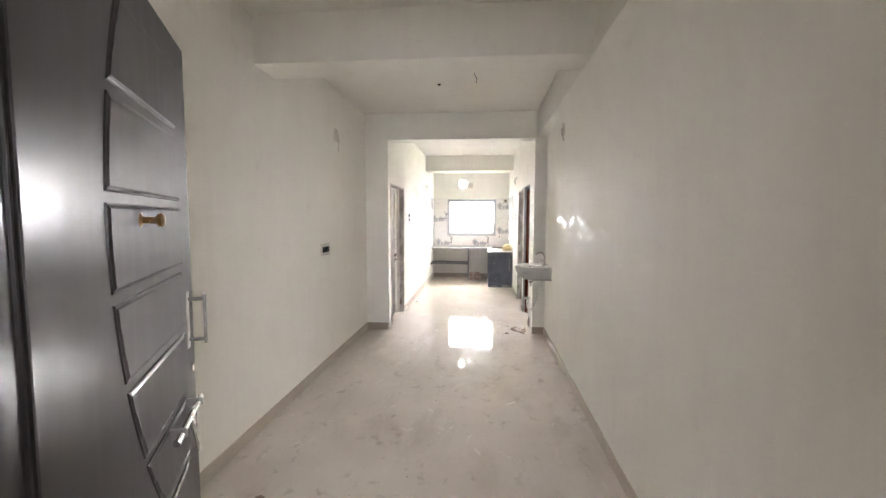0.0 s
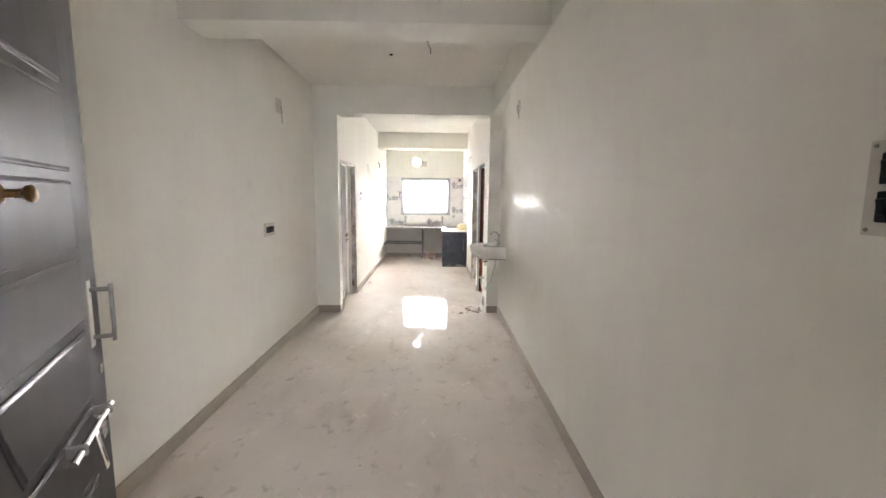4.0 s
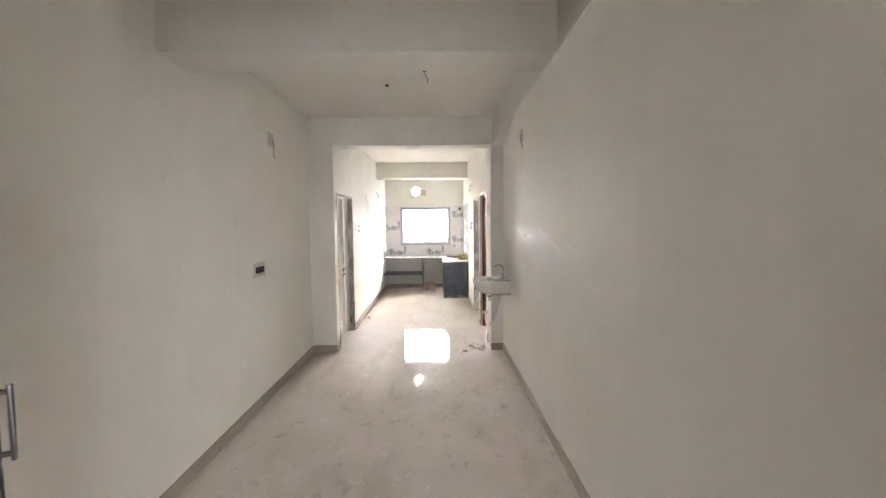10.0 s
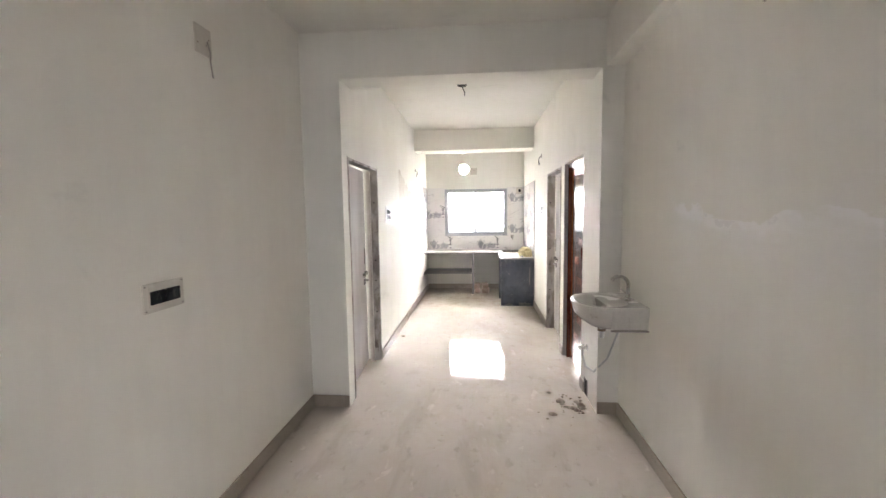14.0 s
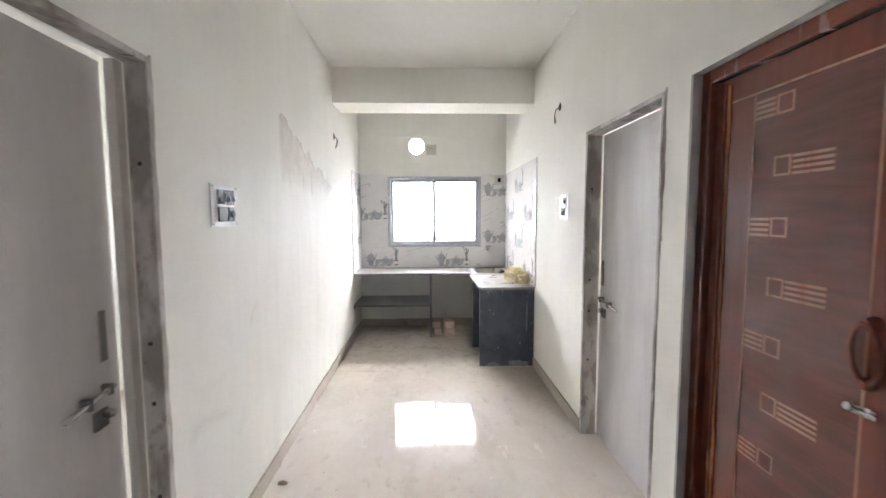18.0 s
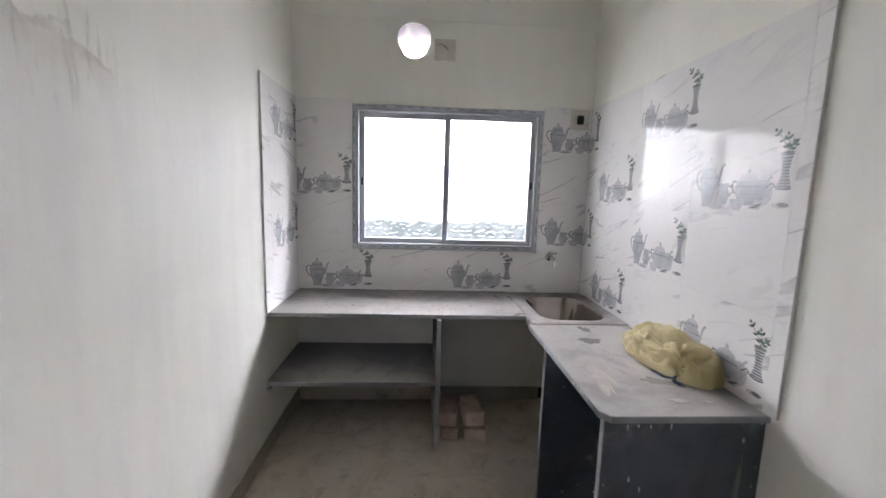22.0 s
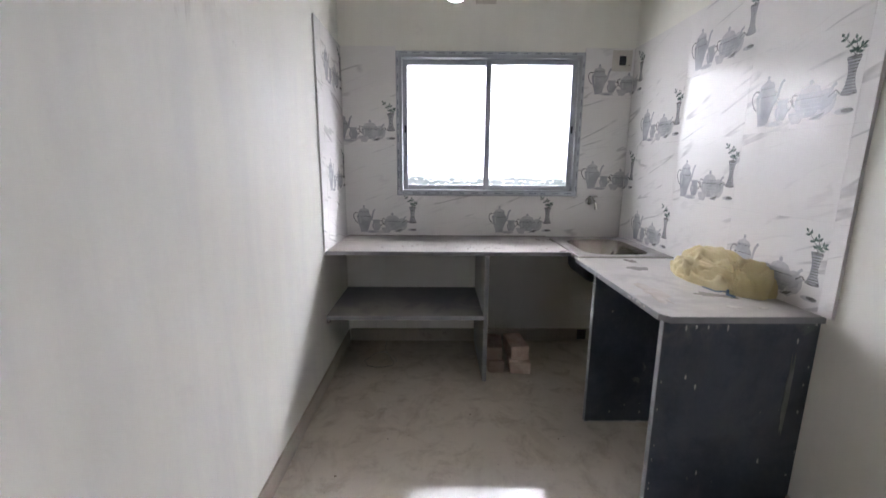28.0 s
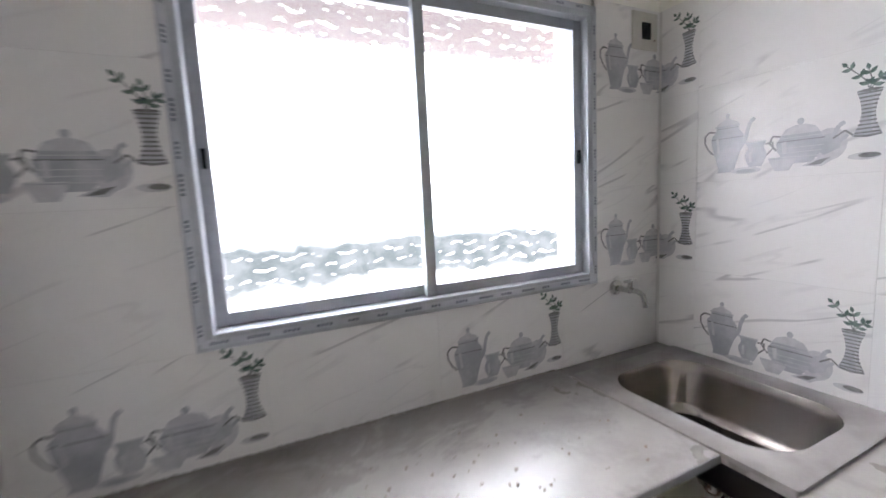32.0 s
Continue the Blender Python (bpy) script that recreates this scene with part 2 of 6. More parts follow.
def marble_tile_material():
    """Glazed white wall tile with thin slanting grey veins."""
    m, t, p = nodes_of("glazed_marble_tile")
    v = place_of(t, (1, 1, 1), True)
    slant, w = add(t, "Mapping"), add(t, "Mapping")
    slant.inputs["Rotation"].default_value = (radians(19), radians(20), 0)
    w.inputs["Scale"].default_value = (0.8, 0.8, 6.5)
    t.links.new(v, slant.inputs["Vector"])
    t.links.new(slant.outputs["Vector"], w.inputs["Vector"])

    def veins(scale, width, low, high, seed):
        f = noise_of(t, w.outputs["Vector"], scale, 3.0, 0.42, 0.25)
        size = add(t, "Math")
        size.operation = "ABSOLUTE"
        t.links.new(times(t, f, 0.5, "SUBTRACT"), size.inputs[0])
        here = band(t, noise_of(t, v, seed, 2.0), low, high)
        return times(t, band(t, size.outputs[0], 0.0, width, 1.0, 0.0), here)

    strong, faint = veins(1.0, 0.022, 0.45, 0.58, 4.2), veins(1.7, 0.024, 0.47, 0.6, 4.6)
    cloud = band(t, noise_of(t, w.outputs["Vector"], 1.6, 4.0), 0.45, 0.75, 0.0, 0.10)
    colour = blend(t, cloud, (0.80, 0.782, 0.757), (0.60, 0.58, 0.56))
    colour = blend(t, times(t, faint, 0.22), colour, (0.5, 0.48, 0.47))
    colour = blend(t, times(t, strong, 0.6), colour, (0.37, 0.355, 0.35))
    t.links.new(colour, p.inputs["Base Color"])
    p.inputs["Specular IOR Level"].default_value = 0.10
    smear = noise_of(t, v, 6.0, 5.0, 0.6)
    t.links.new(band(t, smear, 0.45, 0.75, 0.015, 0.045), p.inputs["Roughness"])
    relief(t, p, noise_of(t, v, 5.0, 2.0), 0.02, 0.001)
    return m


def stone_material(name, a, b, rough, splash, speckle=0.2, grain=0.12, wiped=0.0, stained=0.0):
    """Cut stone slab with cement splashes and drips."""
    m, t, p = nodes_of(name)
    v = place_of(t)
    broad, fine = noise_of(t, v, 2.4, 5.0, 0.6), noise_of(t, v, 45.0, 4.0)
    colour = blend(t, band(t, broad, 0.35, 0.65), a, b)
    colour = blend(t, band(t, fine, 0.45, 0.7, 0.0, speckle), colour, tuple(1.35 * c for c in b))
    drops = noise_of(t, place_of(t, (1, 1, 0.55)), 13.0, 3.0, 0.5, 0.6)
    colour = blend(t, band(t, drops, *splash, 0.0, 0.6), colour, (0.3, 0.3, 0.295))
    dust = noise_of(t, v, 5.5, 6.0, 0.68, 0.4)
    colour = blend(t, band(t, dust, 0.35, 0.8, 0.0, 0.35), colour, tuple(1.3 * c for c in a))
    worn = noise_of(t, place_of(t, (1, 1, 1)), 3.4, 7.0, 0.7, 0.3)
    colour = blend(t, band(t, worn, 0.46, 0.68, 0.0, 0.65), colour, tuple(0.55 * c for c in a))
    gloss = band(t, broad, 0.3, 0.7, *rough)
    if wiped:
        # cement wiped across the upper part of the slab, thinning out downwards
        cloud = band(t, noise_of(t, v, 6.5, 6.0, 0.62, 0.7), 0.50, 0.64)
        high = band(t, times(t, axis_of(t, v, "Z"), times(t, broad, 0.14), "ADD"), 0.74, 0.86)
        colour = blend(t, times(t, times(t, cloud, high), wiped), colour, (0.17, 0.17, 0.168))
        film = band(t, noise_of(t, place_of(t, (1, 1, 0.45)), 5.0, 6.0, 0.68, 0.6), 0.48, 0.66)
        colour = blend(t, times(t, film, 0.5 * wiped), colour, (0.10, 0.108, 0.116))
    if stained:
        # dark stains in ragged pools, gathered towards the tiles to paint the shade there
        pool = noise_of(t, place_of(t, (1.0, 1.6, 1.0)), 4.2, 7.0, 0.66, 0.5)
        near = times(t, times(t, axis_of(t, v, "Y"), 5.15, "SUBTRACT"), 0.55)
        dark_pool = band(t, times(t, pool, near, "ADD"), 0.54, 0.66)
        colour = blend(t, times(t, dark_pool, stained), colour, (0.105, 0.098, 0.090))
        chalk = band(t, noise_of(t, v, 7.0, 6.0, 0.66, 0.6), 0.52, 0.70)
        colour = blend(t, times(t, chalk, 0.22), colour, (0.36, 0.345, 0.32))
        gloss = times(t, gloss, times(t, dark_pool, 0.07), "ADD")
    t.links.new(colour, p.inputs["Base Color"])
    t.links.new(gloss, p.inputs["Roughness"])
    relief(t, p, fine, grain, 0.002)
    return m


def dusty_shaded_shelf_material():
    """Blue-grey sawn stone under a drifted film of tan dust, with the shade further in painted as darker stone."""
    m, t, p = nodes_of("dusty_shaded_stone_shelf")
    v = place_of(t)
    broad, fine = noise_of(t, v, 2.6, 5.0, 0.6), noise_of(t, v, 70.0, 3.0)
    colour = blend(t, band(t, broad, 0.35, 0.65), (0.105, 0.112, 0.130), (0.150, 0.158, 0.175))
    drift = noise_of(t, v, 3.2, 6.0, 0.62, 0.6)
    # paler at the front, darker inwards: under-counter shade put into the colour
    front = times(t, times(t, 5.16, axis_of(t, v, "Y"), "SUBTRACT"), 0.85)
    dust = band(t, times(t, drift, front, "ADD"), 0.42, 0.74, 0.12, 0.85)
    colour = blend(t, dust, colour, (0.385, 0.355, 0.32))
    streak = noise_of(t, place_of(t, (1, 1, 0.4)), 8.0, 6.0, 0.66, 0.4)
    colour = blend(t, band(t, streak, 0.56, 0.74, 0.0, 0.4), colour, (0.085, 0.085, 0.09))
    t.links.new(colour, p.inputs["Base Color"])
    t.links.new(times(t, times(t, dust, 0.35), 0.38, "ADD"), p.inputs["Roughness"])
    relief(t, p, fine, 0.1, 0.0015)
    return m


def wood_material(name, a, b, rough, scale=(14, 14, 0.8), bump=0.03):
    m, t, p = nodes_of(name)
    v = place_of(t, scale)
    g = noise_of(t, v, 2.0, 6.0, 0.65, 0.8)
    colour = blend(t, band(t, g, 0.3, 0.7), a, b)
    t.links.new(colour, p.inputs["Base Color"])
    t.links.new(band(t, g, 0.3, 0.7, *rough), p.inputs["Roughness"])
    relief(t, p, g, bump, 0.002)
    return m


def glass_material():
    """Patterned window glass: rows of short wavy ridges pressed into it."""
    m, t, p = nodes_of("patterned_glass")
    p.inputs["Base Color"].default_value = (0.97, 0.985, 0.98, 1)
    p.inputs["Transmission Weight"].default_value = 1.0
    p.inputs["Roughness"].default_value = 0.06
    p.inputs["IOR"].default_value = 1.45
    v = place_of(t)
    x, z = axis_of(t, v, "X"), axis_of(t, v, "Z")
    sway = times(t, noise_of(t, v, 7.0, 2.0), 9.0)
    swing = times(t, times(t, times(t, x, 78.0), sway, "ADD"), 0.0, "SINE")
    rows = times(t, times(t, times(t, z, 190.0), times(t, swing, 0.9), "ADD"), sway, "ADD")
    ridge = band(t, times(t, rows, 0.0, "SINE"), 0.86, 1.0)
    short = band(t, noise_of(t, place_of(t, (1, 1, 2.2)), 24.0, 1.0), 0.52, 0.58)
    hammered = times(t, noise_of(t, v, 16.0, 2.0), 0.25)
    relief(t, p, times(t, times(t, ridge, short), hammered, "ADD"), 0.5, 0.0022)
    return m


def glow_material(name, strength, distance_band=True):
    """Overcast daylight outside an opening, with a hazy belt of trees near the ground."""
    m, t, p = nodes_of(name)
    t.nodes.remove(p)
    e = add(t, "Emission")
    t.links.new(e.outputs[0], t.nodes["Material Output"].inputs["Surface"])
    v = place_of(t)
    if distance_band:
        z = add(t, "SeparateXYZ")
        t.links.new(v, z.inputs[0])
        edge = times(t, times(t, noise_of(t, v, 2.5, 5.0), 0.3), z.outputs["Z"], "ADD")
        belt = band(t, edge, 1.33, 1.43, 1.0, 0.0)
        trees = blend(t, band(t, noise_of(t, v, 7.0, 4.0), 0.4, 0.6), (0.019, 0.022, 0.0215), (0.030, 0.0325, 0.032))
        ground = blend(t, band(t, edge, 0.98, 1.10), (0.3, 0.3, 0.29), trees)
        air = blend(t, band(t, z.outputs["Z"], 1.4, 3.3), (0.25, 0.257, 0.264), (7.5, 7.66, 7.82))
        colour = blend(t, belt, air, ground)
    else:
        colour = blend(t, noise_of(t, v, 0.5), (0.86, 0.93, 1.0), (0.93, 0.97, 1.0))
    t.links.new(colour, e.inputs["Color"])
    e.inputs["Strength"].default_value = strength
    return m


WALL = plaster_material("wall_putty", (0.835, 0.82, 0.745), (0.865, 0.85, 0.785))
WALL_STAINED = plaster_material("wall_putty_rubbed", (0.835, 0.82, 0.745), (0.865, 0.85, 0.785), rubbed_stain)
WALL_SCRAPED = plaster_material("wall_putty_scraped", (0.835, 0.82, 0.745), (0.865, 0.85, 0.785), glossy_scrapes)
CEILING = plaster_material("ceiling_paint", (0.84, 0.825, 0.755), (0.865, 0.85, 0.79))
FLOOR = floor_material()
SKIRT = surface("skirting_tile", (0.37, 0.315, 0.25), (0.43, 0.37, 0.30), 1.2, (0.3, 0.4), 0.03, dirt=(0.2, 0.165, 0.13), dirt_at=(0.55, 0.75))
TILE = marble_tile_material()
GROUT = surface("grout", (0.72, 0.70, 0.67), (0.64, 0.62, 0.59), 8.0, (0.8, 0.9))
STONE_DARK = stone_material("dark_stone_panel", (0.040, 0.050, 0.070), (0.068, 0.082, 0.105), (0.28, 0.5), (0.69, 0.73), wiped=0.6)
STONE_EDGE = surface("sawn_stone_edge", (0.33, 0.33, 0.33), (0.24, 0.245, 0.25), 8.0, (0.6, 0.8), 0.15, dirt=(0.5, 0.49, 0.47))
STONE_TOP = stone_material("dusty_stone_top", (0.26, 0.243, 0.222), (0.32, 0.30, 0.275), (0.27, 0.31), (0.9, 0.95), 0.06, 0.02, stained=0.4)
STONE_SHELF = dusty_shaded_shelf_material()
DOOR_DARK = wood_material("dark_varnished_wood", (0.016, 0.014, 0.014), (0.021, 0.018, 0.018), (0.42, 0.47), (9, 9, 0.7), 0.0)
varnish = DOOR_DARK.node_tree.nodes["Principled BSDF"]
varnish.inputs["Coat Weight"].default_value, varnish.inputs["Coat Roughness"].default_value = 0.38, 0.2
varnish.inputs["Specular IOR Level"].default_value = 0.12
POST_BROWN = wood_material("brown_stained_wood", (0.022, 0.0075, 0.0028), (0.036, 0.0125, 0.004), (0.6, 0.7))
POST_BROWN.node_tree.nodes["Principled BSDF"].inputs["Specular IOR Level"].default_value = 0.1
STRIP = surface("grey_white_strip", (0.38, 0.36, 0.33), (0.30, 0.28, 0.26), 14.0, (0.5, 0.6))
DOOR_RED = wood_material("red_brown_laminate", (0.115, 0.030, 0.017), (0.158, 0.045, 0.026), (0.14, 0.22), (9, 9, 0.8), 0.01)
FRAME_RED = wood_material("red_brown_frame", (0.125, 0.031, 0.017), (0.135, 0.035, 0.0185), (0.24, 0.28), (8, 8, 0.8), 0.0)
FIELD_BROWN = wood_material("dark_grained_laminate", (0.088, 0.031, 0.0225), (0.13, 0.048, 0.034), (0.12, 0.15), (1.4, 1.4, 12), 0.0)
BEAD_ORANGE = wood_material("orange_brown_bead", (0.26, 0.075, 0.026), (0.32, 0.10, 0.035), (0.2, 0.3), (8, 8, 0.8), 0.0)
INLAY = wood_material("tan_inlay", (0.29, 0.11, 0.058), (0.34, 0.14, 0.075), (0.25, 0.35))
FRAME_GREY = surface("raw_grey_frame", (0.55, 0.515, 0.47), (0.33, 0.29, 0.25), 9.0, (0.6, 0.85), 0.5, 40.0, dirt=(0.17, 0.135, 0.11), dirt_at=(0.54, 0.68), dirt_scale=11.0, low=0.42, high=0.58, stretch=(1, 0.8, 0.45))
REVEAL_GREY = surface("grey_cement_reveal", (0.44, 0.425, 0.40), (0.36, 0.345, 0.32), 5.0, (0.7, 0.85), 0.2, 50.0)
LEAF_GREY = surface("primed_door_leaf", (0.69, 0.67, 0.65), (0.61, 0.59, 0.57), 2.0, (0.5, 0.65), 0.05, stretch=(3, 3, 0.6))
LEAF_EDGE = surface("leaf_edge", (0.74, 0.69, 0.62), (0.68, 0.63, 0.56), 5.0, (0.5, 0.7))
CERAMIC = surface("glazed_ceramic", (0.62, 0.60, 0.55), (0.68, 0.66, 0.61), 4.0, (0.12, 0.3), 0.02, dirt=(0.42, 0.38, 0.32), dirt_at=(0.6, 0.75))
GRIME = surface("dried_cement_grime", (0.22, 0.20, 0.18), (0.3, 0.28, 0.25), 20.0, (0.8, 0.95), 0.4)
CHROME = surface("worn_chrome", (0.62, 0.61, 0.59), (0.5, 0.49, 0.47), 20.0, (0.12, 0.3), 0.0, metal=1.0)
STEEL = surface("brushed_steel_sink", (0.29, 0.265, 0.24), (0.24, 0.215, 0.19), 5.0, (0.16, 0.26), 0.0, metal=1.0)
SINK_UNDER = surface("dark_sink_coating", (0.022, 0.022, 0.026), (0.035, 0.034, 0.038), 12.0, (0.4, 0.55), 0.1)
DUSTY_RIM = surface("dust_coated_steel", (0.27, 0.25, 0.23), (0.21, 0.195, 0.18), 9.0, (0.3, 0.4), 0.0, metal=0.25)
STEEL_RIM = surface("dusty_steel_rim", (0.50, 0.475, 0.44), (0.42, 0.40, 0.37), 9.0, (0.3, 0.45), 0.03, metal=0.4)
BRASS = surface("aged_brass", (0.22, 0.125, 0.05), (0.13, 0.075, 0.033), 30.0, (0.25, 0.45), 0.0, metal=1.0)
ALUMINIUM = surface("grey_window_aluminium", (0.36, 0.375, 0.40), (0.43, 0.445, 0.47), 6.0, (0.35, 0.5), 0.03, metal=0.25)
TAPE = surface("protective_tape", (0.50, 0.52, 0.55), (0.44, 0.46, 0.49), 12.0, (0.3, 0.5))
PRINT_DARK = surface("tape_print", (0.12, 0.13, 0.16), (0.16, 0.17, 0.2), 20.0)
GLASS = glass_material()
PLASTIC = surface("cream_plastic", (0.64, 0.61, 0.54), (0.58, 0.55, 0.48), 8.0, (0.35, 0.5), 0.03, dirt=(0.42, 0.38, 0.32), dirt_at=(0.62, 0.74))
PLASTIC_WHITE = surface("white_plastic", (0.82, 0.815, 0.80), (0.78, 0.775, 0.76), 8.0, (0.3, 0.45), 0.02)
BLACK = surface("black_switch_plastic", (0.009, 0.010, 0.012), (0.014, 0.015, 0.018), 15.0, (0.25, 0.35), 0.0)
BLACK.node_tree.nodes["Principled BSDF"].inputs["Specular IOR Level"].default_value = 0.06
HOLE_DARK = surface("raw_hole", (0.03, 0.026, 0.022), (0.05, 0.043, 0.036), 30.0, (0.9, 1.0))
WIRE_BLACK = surface("black_wire", (0.02, 0.02, 0.02), (0.03, 0.03, 0.03), 20.0)
WIRE_GREY = surface("grey_wire", (0.36, 0.34, 0.31), (0.3, 0.28, 0.25), 20.0)
PVC = surface("white_hose", (0.62, 0.62, 0.60), (0.56, 0.56, 0.54), 14.0, (0.3, 0.5))
CONCRETE = surface("raw_concrete", (0.36, 0.33, 0.28), (0.28, 0.25, 0.21), 3.0, (0.8, 0.95), 0.25, 30.0, dirt=(0.17, 0.14, 0.11))
SACK = surface("yellow_sackcloth", (0.55, 0.455, 0.245), (0.64, 0.555, 0.345), 5.0, (0.75, 0.9), 0.35, 220.0, dirt=(0.42, 0.33, 0.18), dirt_at=(0.62, 0.78))
CORD = surface("blue_cord", (0.07, 0.12, 0.2), (0.1, 0.16, 0.24), 30.0)
BRICK = surface("pale_clay_brick", (0.50, 0.345, 0.28), (0.62, 0.49, 0.42), 12.0, (0.8, 0.95), 0.4, 50.0, dirt=(0.45, 0.40, 0.35), dirt_scale=10.0)
MUD = surface("dried_mud", (0.16, 0.12, 0.09), (0.24, 0.19, 0.14), 25.0, (0.85, 1.0), 0.4)
PALE = surface("pale_chip", (0.6, 0.57, 0.5), (0.5, 0.47, 0.42), 25.0)
INK_PALE = surface("pale_grey_print", (0.58, 0.575, 0.575), (0.50, 0.495, 0.50), 45.0, (0.03, 0.07), 0.0)
INK_MID = surface("blue_grey_print", (0.37, 0.375, 0.392), (0.50, 0.50, 0.515), 14.0, (0.03, 0.07), 0.0)
INK_DARK = surface("dark_grey_print", (0.15, 0.147, 0.145), (0.27, 0.262, 0.258), 60.0, (0.03, 0.07), 0.0)
INK_LEAF = surface("green_grey_print", (0.065, 0.10, 0.088), (0.22, 0.275, 0.245), 70.0, (0.03, 0.07), 0.0)
for m in (INK_PALE, INK_MID, INK_DARK, INK_LEAF):
    m.node_tree.nodes["Principled BSDF"].inputs["Specular IOR Level"].default_value = 0.09
SUNSHADE = surface("red_brown_sunshade", (0.052, 0.034, 0.029), (0.066, 0.044, 0.038), 5.0, (0.8, 0.9), 0.2)
VENT_CUT = surface("rough_cut_brickwork", (0.05, 0.026, 0.022), (0.075, 0.04, 0.035), 12.0, (0.8, 0.95), 0.4)
DULL_STEEL = surface("dull_dark_steel", (0.20, 0.195, 0.19), (0.14, 0.135, 0.13), 20.0, (0.3, 0.45), 0.0, metal=0.9)
OUTSIDE = glow_material("daylight_beyond_window", SKY_GLOW)
OUTSIDE_LANDING = glow_material("daylight_beyond_landing", LANDING_GLOW, False)
OUTSIDE_ROOM = glow_material("daylight_beyond_rooms", ROOM_GLOW, False)


# ---- shape helpers ----
def mesh_of(name, bm, *materials, smooth=False):
    bmesh.ops.recalc_face_normals(bm, faces=bm.faces[:])
    me = bpy.data.meshes.new(name)
    bm.to_mesh(me)
    bm.free()
    for m in materials:
        me.materials.append(m)
    if smooth:
        for f in me.polygons:
            f.use_smooth = True
        me.set_sharp_from_angle(angle=radians(35))
    return me


def part(name, bm, material, parent=None, label="", smooth=False):
    ob = new(name, mesh_of(name, bm, *(material if isinstance(material, (list, tuple)) else (material,)), smooth=smooth))
    if parent:
        ob.parent = parent
    return tagged(ob, label)


def thing(name, label, category, at=(0, 0, 0), rz=0.0, group=""):
    e = new(name)
    e.empty_display_size = 0.05
    e.matrix_world = pose(*at, 0, 0, rz)
    return tagged(e, label, category, group)


def structure(name, bm, material, label="", smooth=False):
    return tagged(part(name, bm, material, None, label, smooth), kind="structure")


def box(bm, x0, x1, y0, y1, z0, z1, bevel=0.0, index=0):
    got = bmesh.ops.create_cube(bm, size=1.0)["verts"]
    for v in got:
        v.co = Vector(((x0 + x1) / 2 + v.co.x * (x1 - x0), (y0 + y1) / 2 + v.co.y * (y1 - y0), (z0 + z1) / 2 + v.co.z * (z1 - z0)))
    faces = list({f for v in got for f in v.link_faces})
    for f in faces:
        f.material_index = index
    if bevel:
        edges = list({e for v in got for e in v.link_edges})
        made = bmesh.ops.bevel(bm, geom=edges, offset=bevel, segments=2, affect="EDGES", profile=0.5)
        for f in made["faces"]:
            f.material_index = index
    return bm


def boxed(*size, bevel=0.0):
    return box(bmesh.new(), *size, bevel=bevel)


def rod(bm, a, b, r, n=12, r2=None):
    a, b = Vector(a), Vector(b)
    got = bmesh.ops.create_cone(bm, cap_ends=True, segments=n, radius1=r, radius2=r if r2 is None else r2, depth=(b - a).length)["verts"]
    m = Matrix.Translation((a + b) / 2) @ (b - a).to_track_quat("Z", "Y").to_matrix().to_4x4()
    bmesh.ops.transform(bm, matrix=m, verts=got)
    return bm


def tube(bm, points, r, n=8, closed=False):
    """A round tube swept along points."""
    pts = [Vector(p) for p in points]
    rings, side = [], None
    for i, p in enumerate(pts):
        d = (pts[(i + 1) % len(pts)] - pts[i - 1]) if closed or 0 < i < len(pts) - 1 else (pts[1] - pts[0] if i == 0 else pts[-1] - pts[-2])
        d.normalize()
        if side is None:
            side = d.orthogonal().normalized()
        side = (side - d * side.dot(d)).normalized()
        up = d.cross(side)
        rings.append([bm.verts.new(p + r * (math.cos(2 * math.pi * k / n) * side + math.sin(2 * math.pi * k / n) * up)) for k in range(n)])
    for i in range(len(rings) - (0 if closed else 1)):
        a, b = rings[i], rings[(i + 1) % len(rings)]
        for k in range(n):
            bm.faces.new((a[k], a[(k + 1) % n], b[(k + 1) % n], b[k]))
    if not closed:
        bm.faces.new(rings[0][::-1])
        bm.faces.new(rings[-1])
    return bm


def arc(centre, u, v, r, a0, a1, n):
    c, u, v = Vector(centre), Vector(u), Vector(v)
    return [c + r * (math.cos(radians(a0 + (a1 - a0) * i / n)) * u + math.sin(radians(a0 + (a1 - a0) * i / n)) * v) for i in range(n + 1)]


def lathe(bm, profile, n=24, at=(0, 0, 0)):
    rings = [[bm.verts.new((at[0] + r * math.cos(2 * math.pi * k / n), at[1] + r * math.sin(2 * math.pi * k / n), at[2] + z)) for k in range(n)] for r, z in profile]
    for a, b in zip(rings, rings[1:]):
        for k in range(n):
            bm.faces.new((a[k], a[(k + 1) % n], b[(k + 1) % n], b[k]))
    bm.faces.new(rings[0][::-1])
    bm.faces.new(rings[-1])
    return bm


def blob(bm, at, size, rough=0.25, seed=0, n=2):
    """An uneven lump, flattened where it lies."""
    got = bmesh.ops.create_icosphere(bm, subdivisions=n, radius=1.0)["verts"]
    for v in got:
        k = 1 + rough * noise.noise(v.co * 1.7 + Vector((seed * 3.1, seed, 0)))
        v.co = Vector((at[0] + v.co.x * k * size[0], at[1] + v.co.y * k * size[1], at[2] + max(v.co.z * k, -0.35) * size[2]))
    return bm


def turned(bm, m):
    bmesh.ops.transform(bm, matrix=m, verts=bm.verts[:])
    return bm


# ---- plan ----
TOP = 3.06
HALL_L, HALL_R, ENTRY_Y = -0.32, 2.20, -5.42
CORR_R = 2.035
KITCHEN_L = -0.021
BACK = 5.53
DOORS_L = [("a", 0.147, 1.15, 2.11)]
DOORS_R = [("d", 0.53, 1.37, 2.14), ("c", 1.556, 2.506, 2.135)]
WIN = (0.37, 1.683, 1.135, 2.12)
VENT = (0.778, 2.548, 0.112)

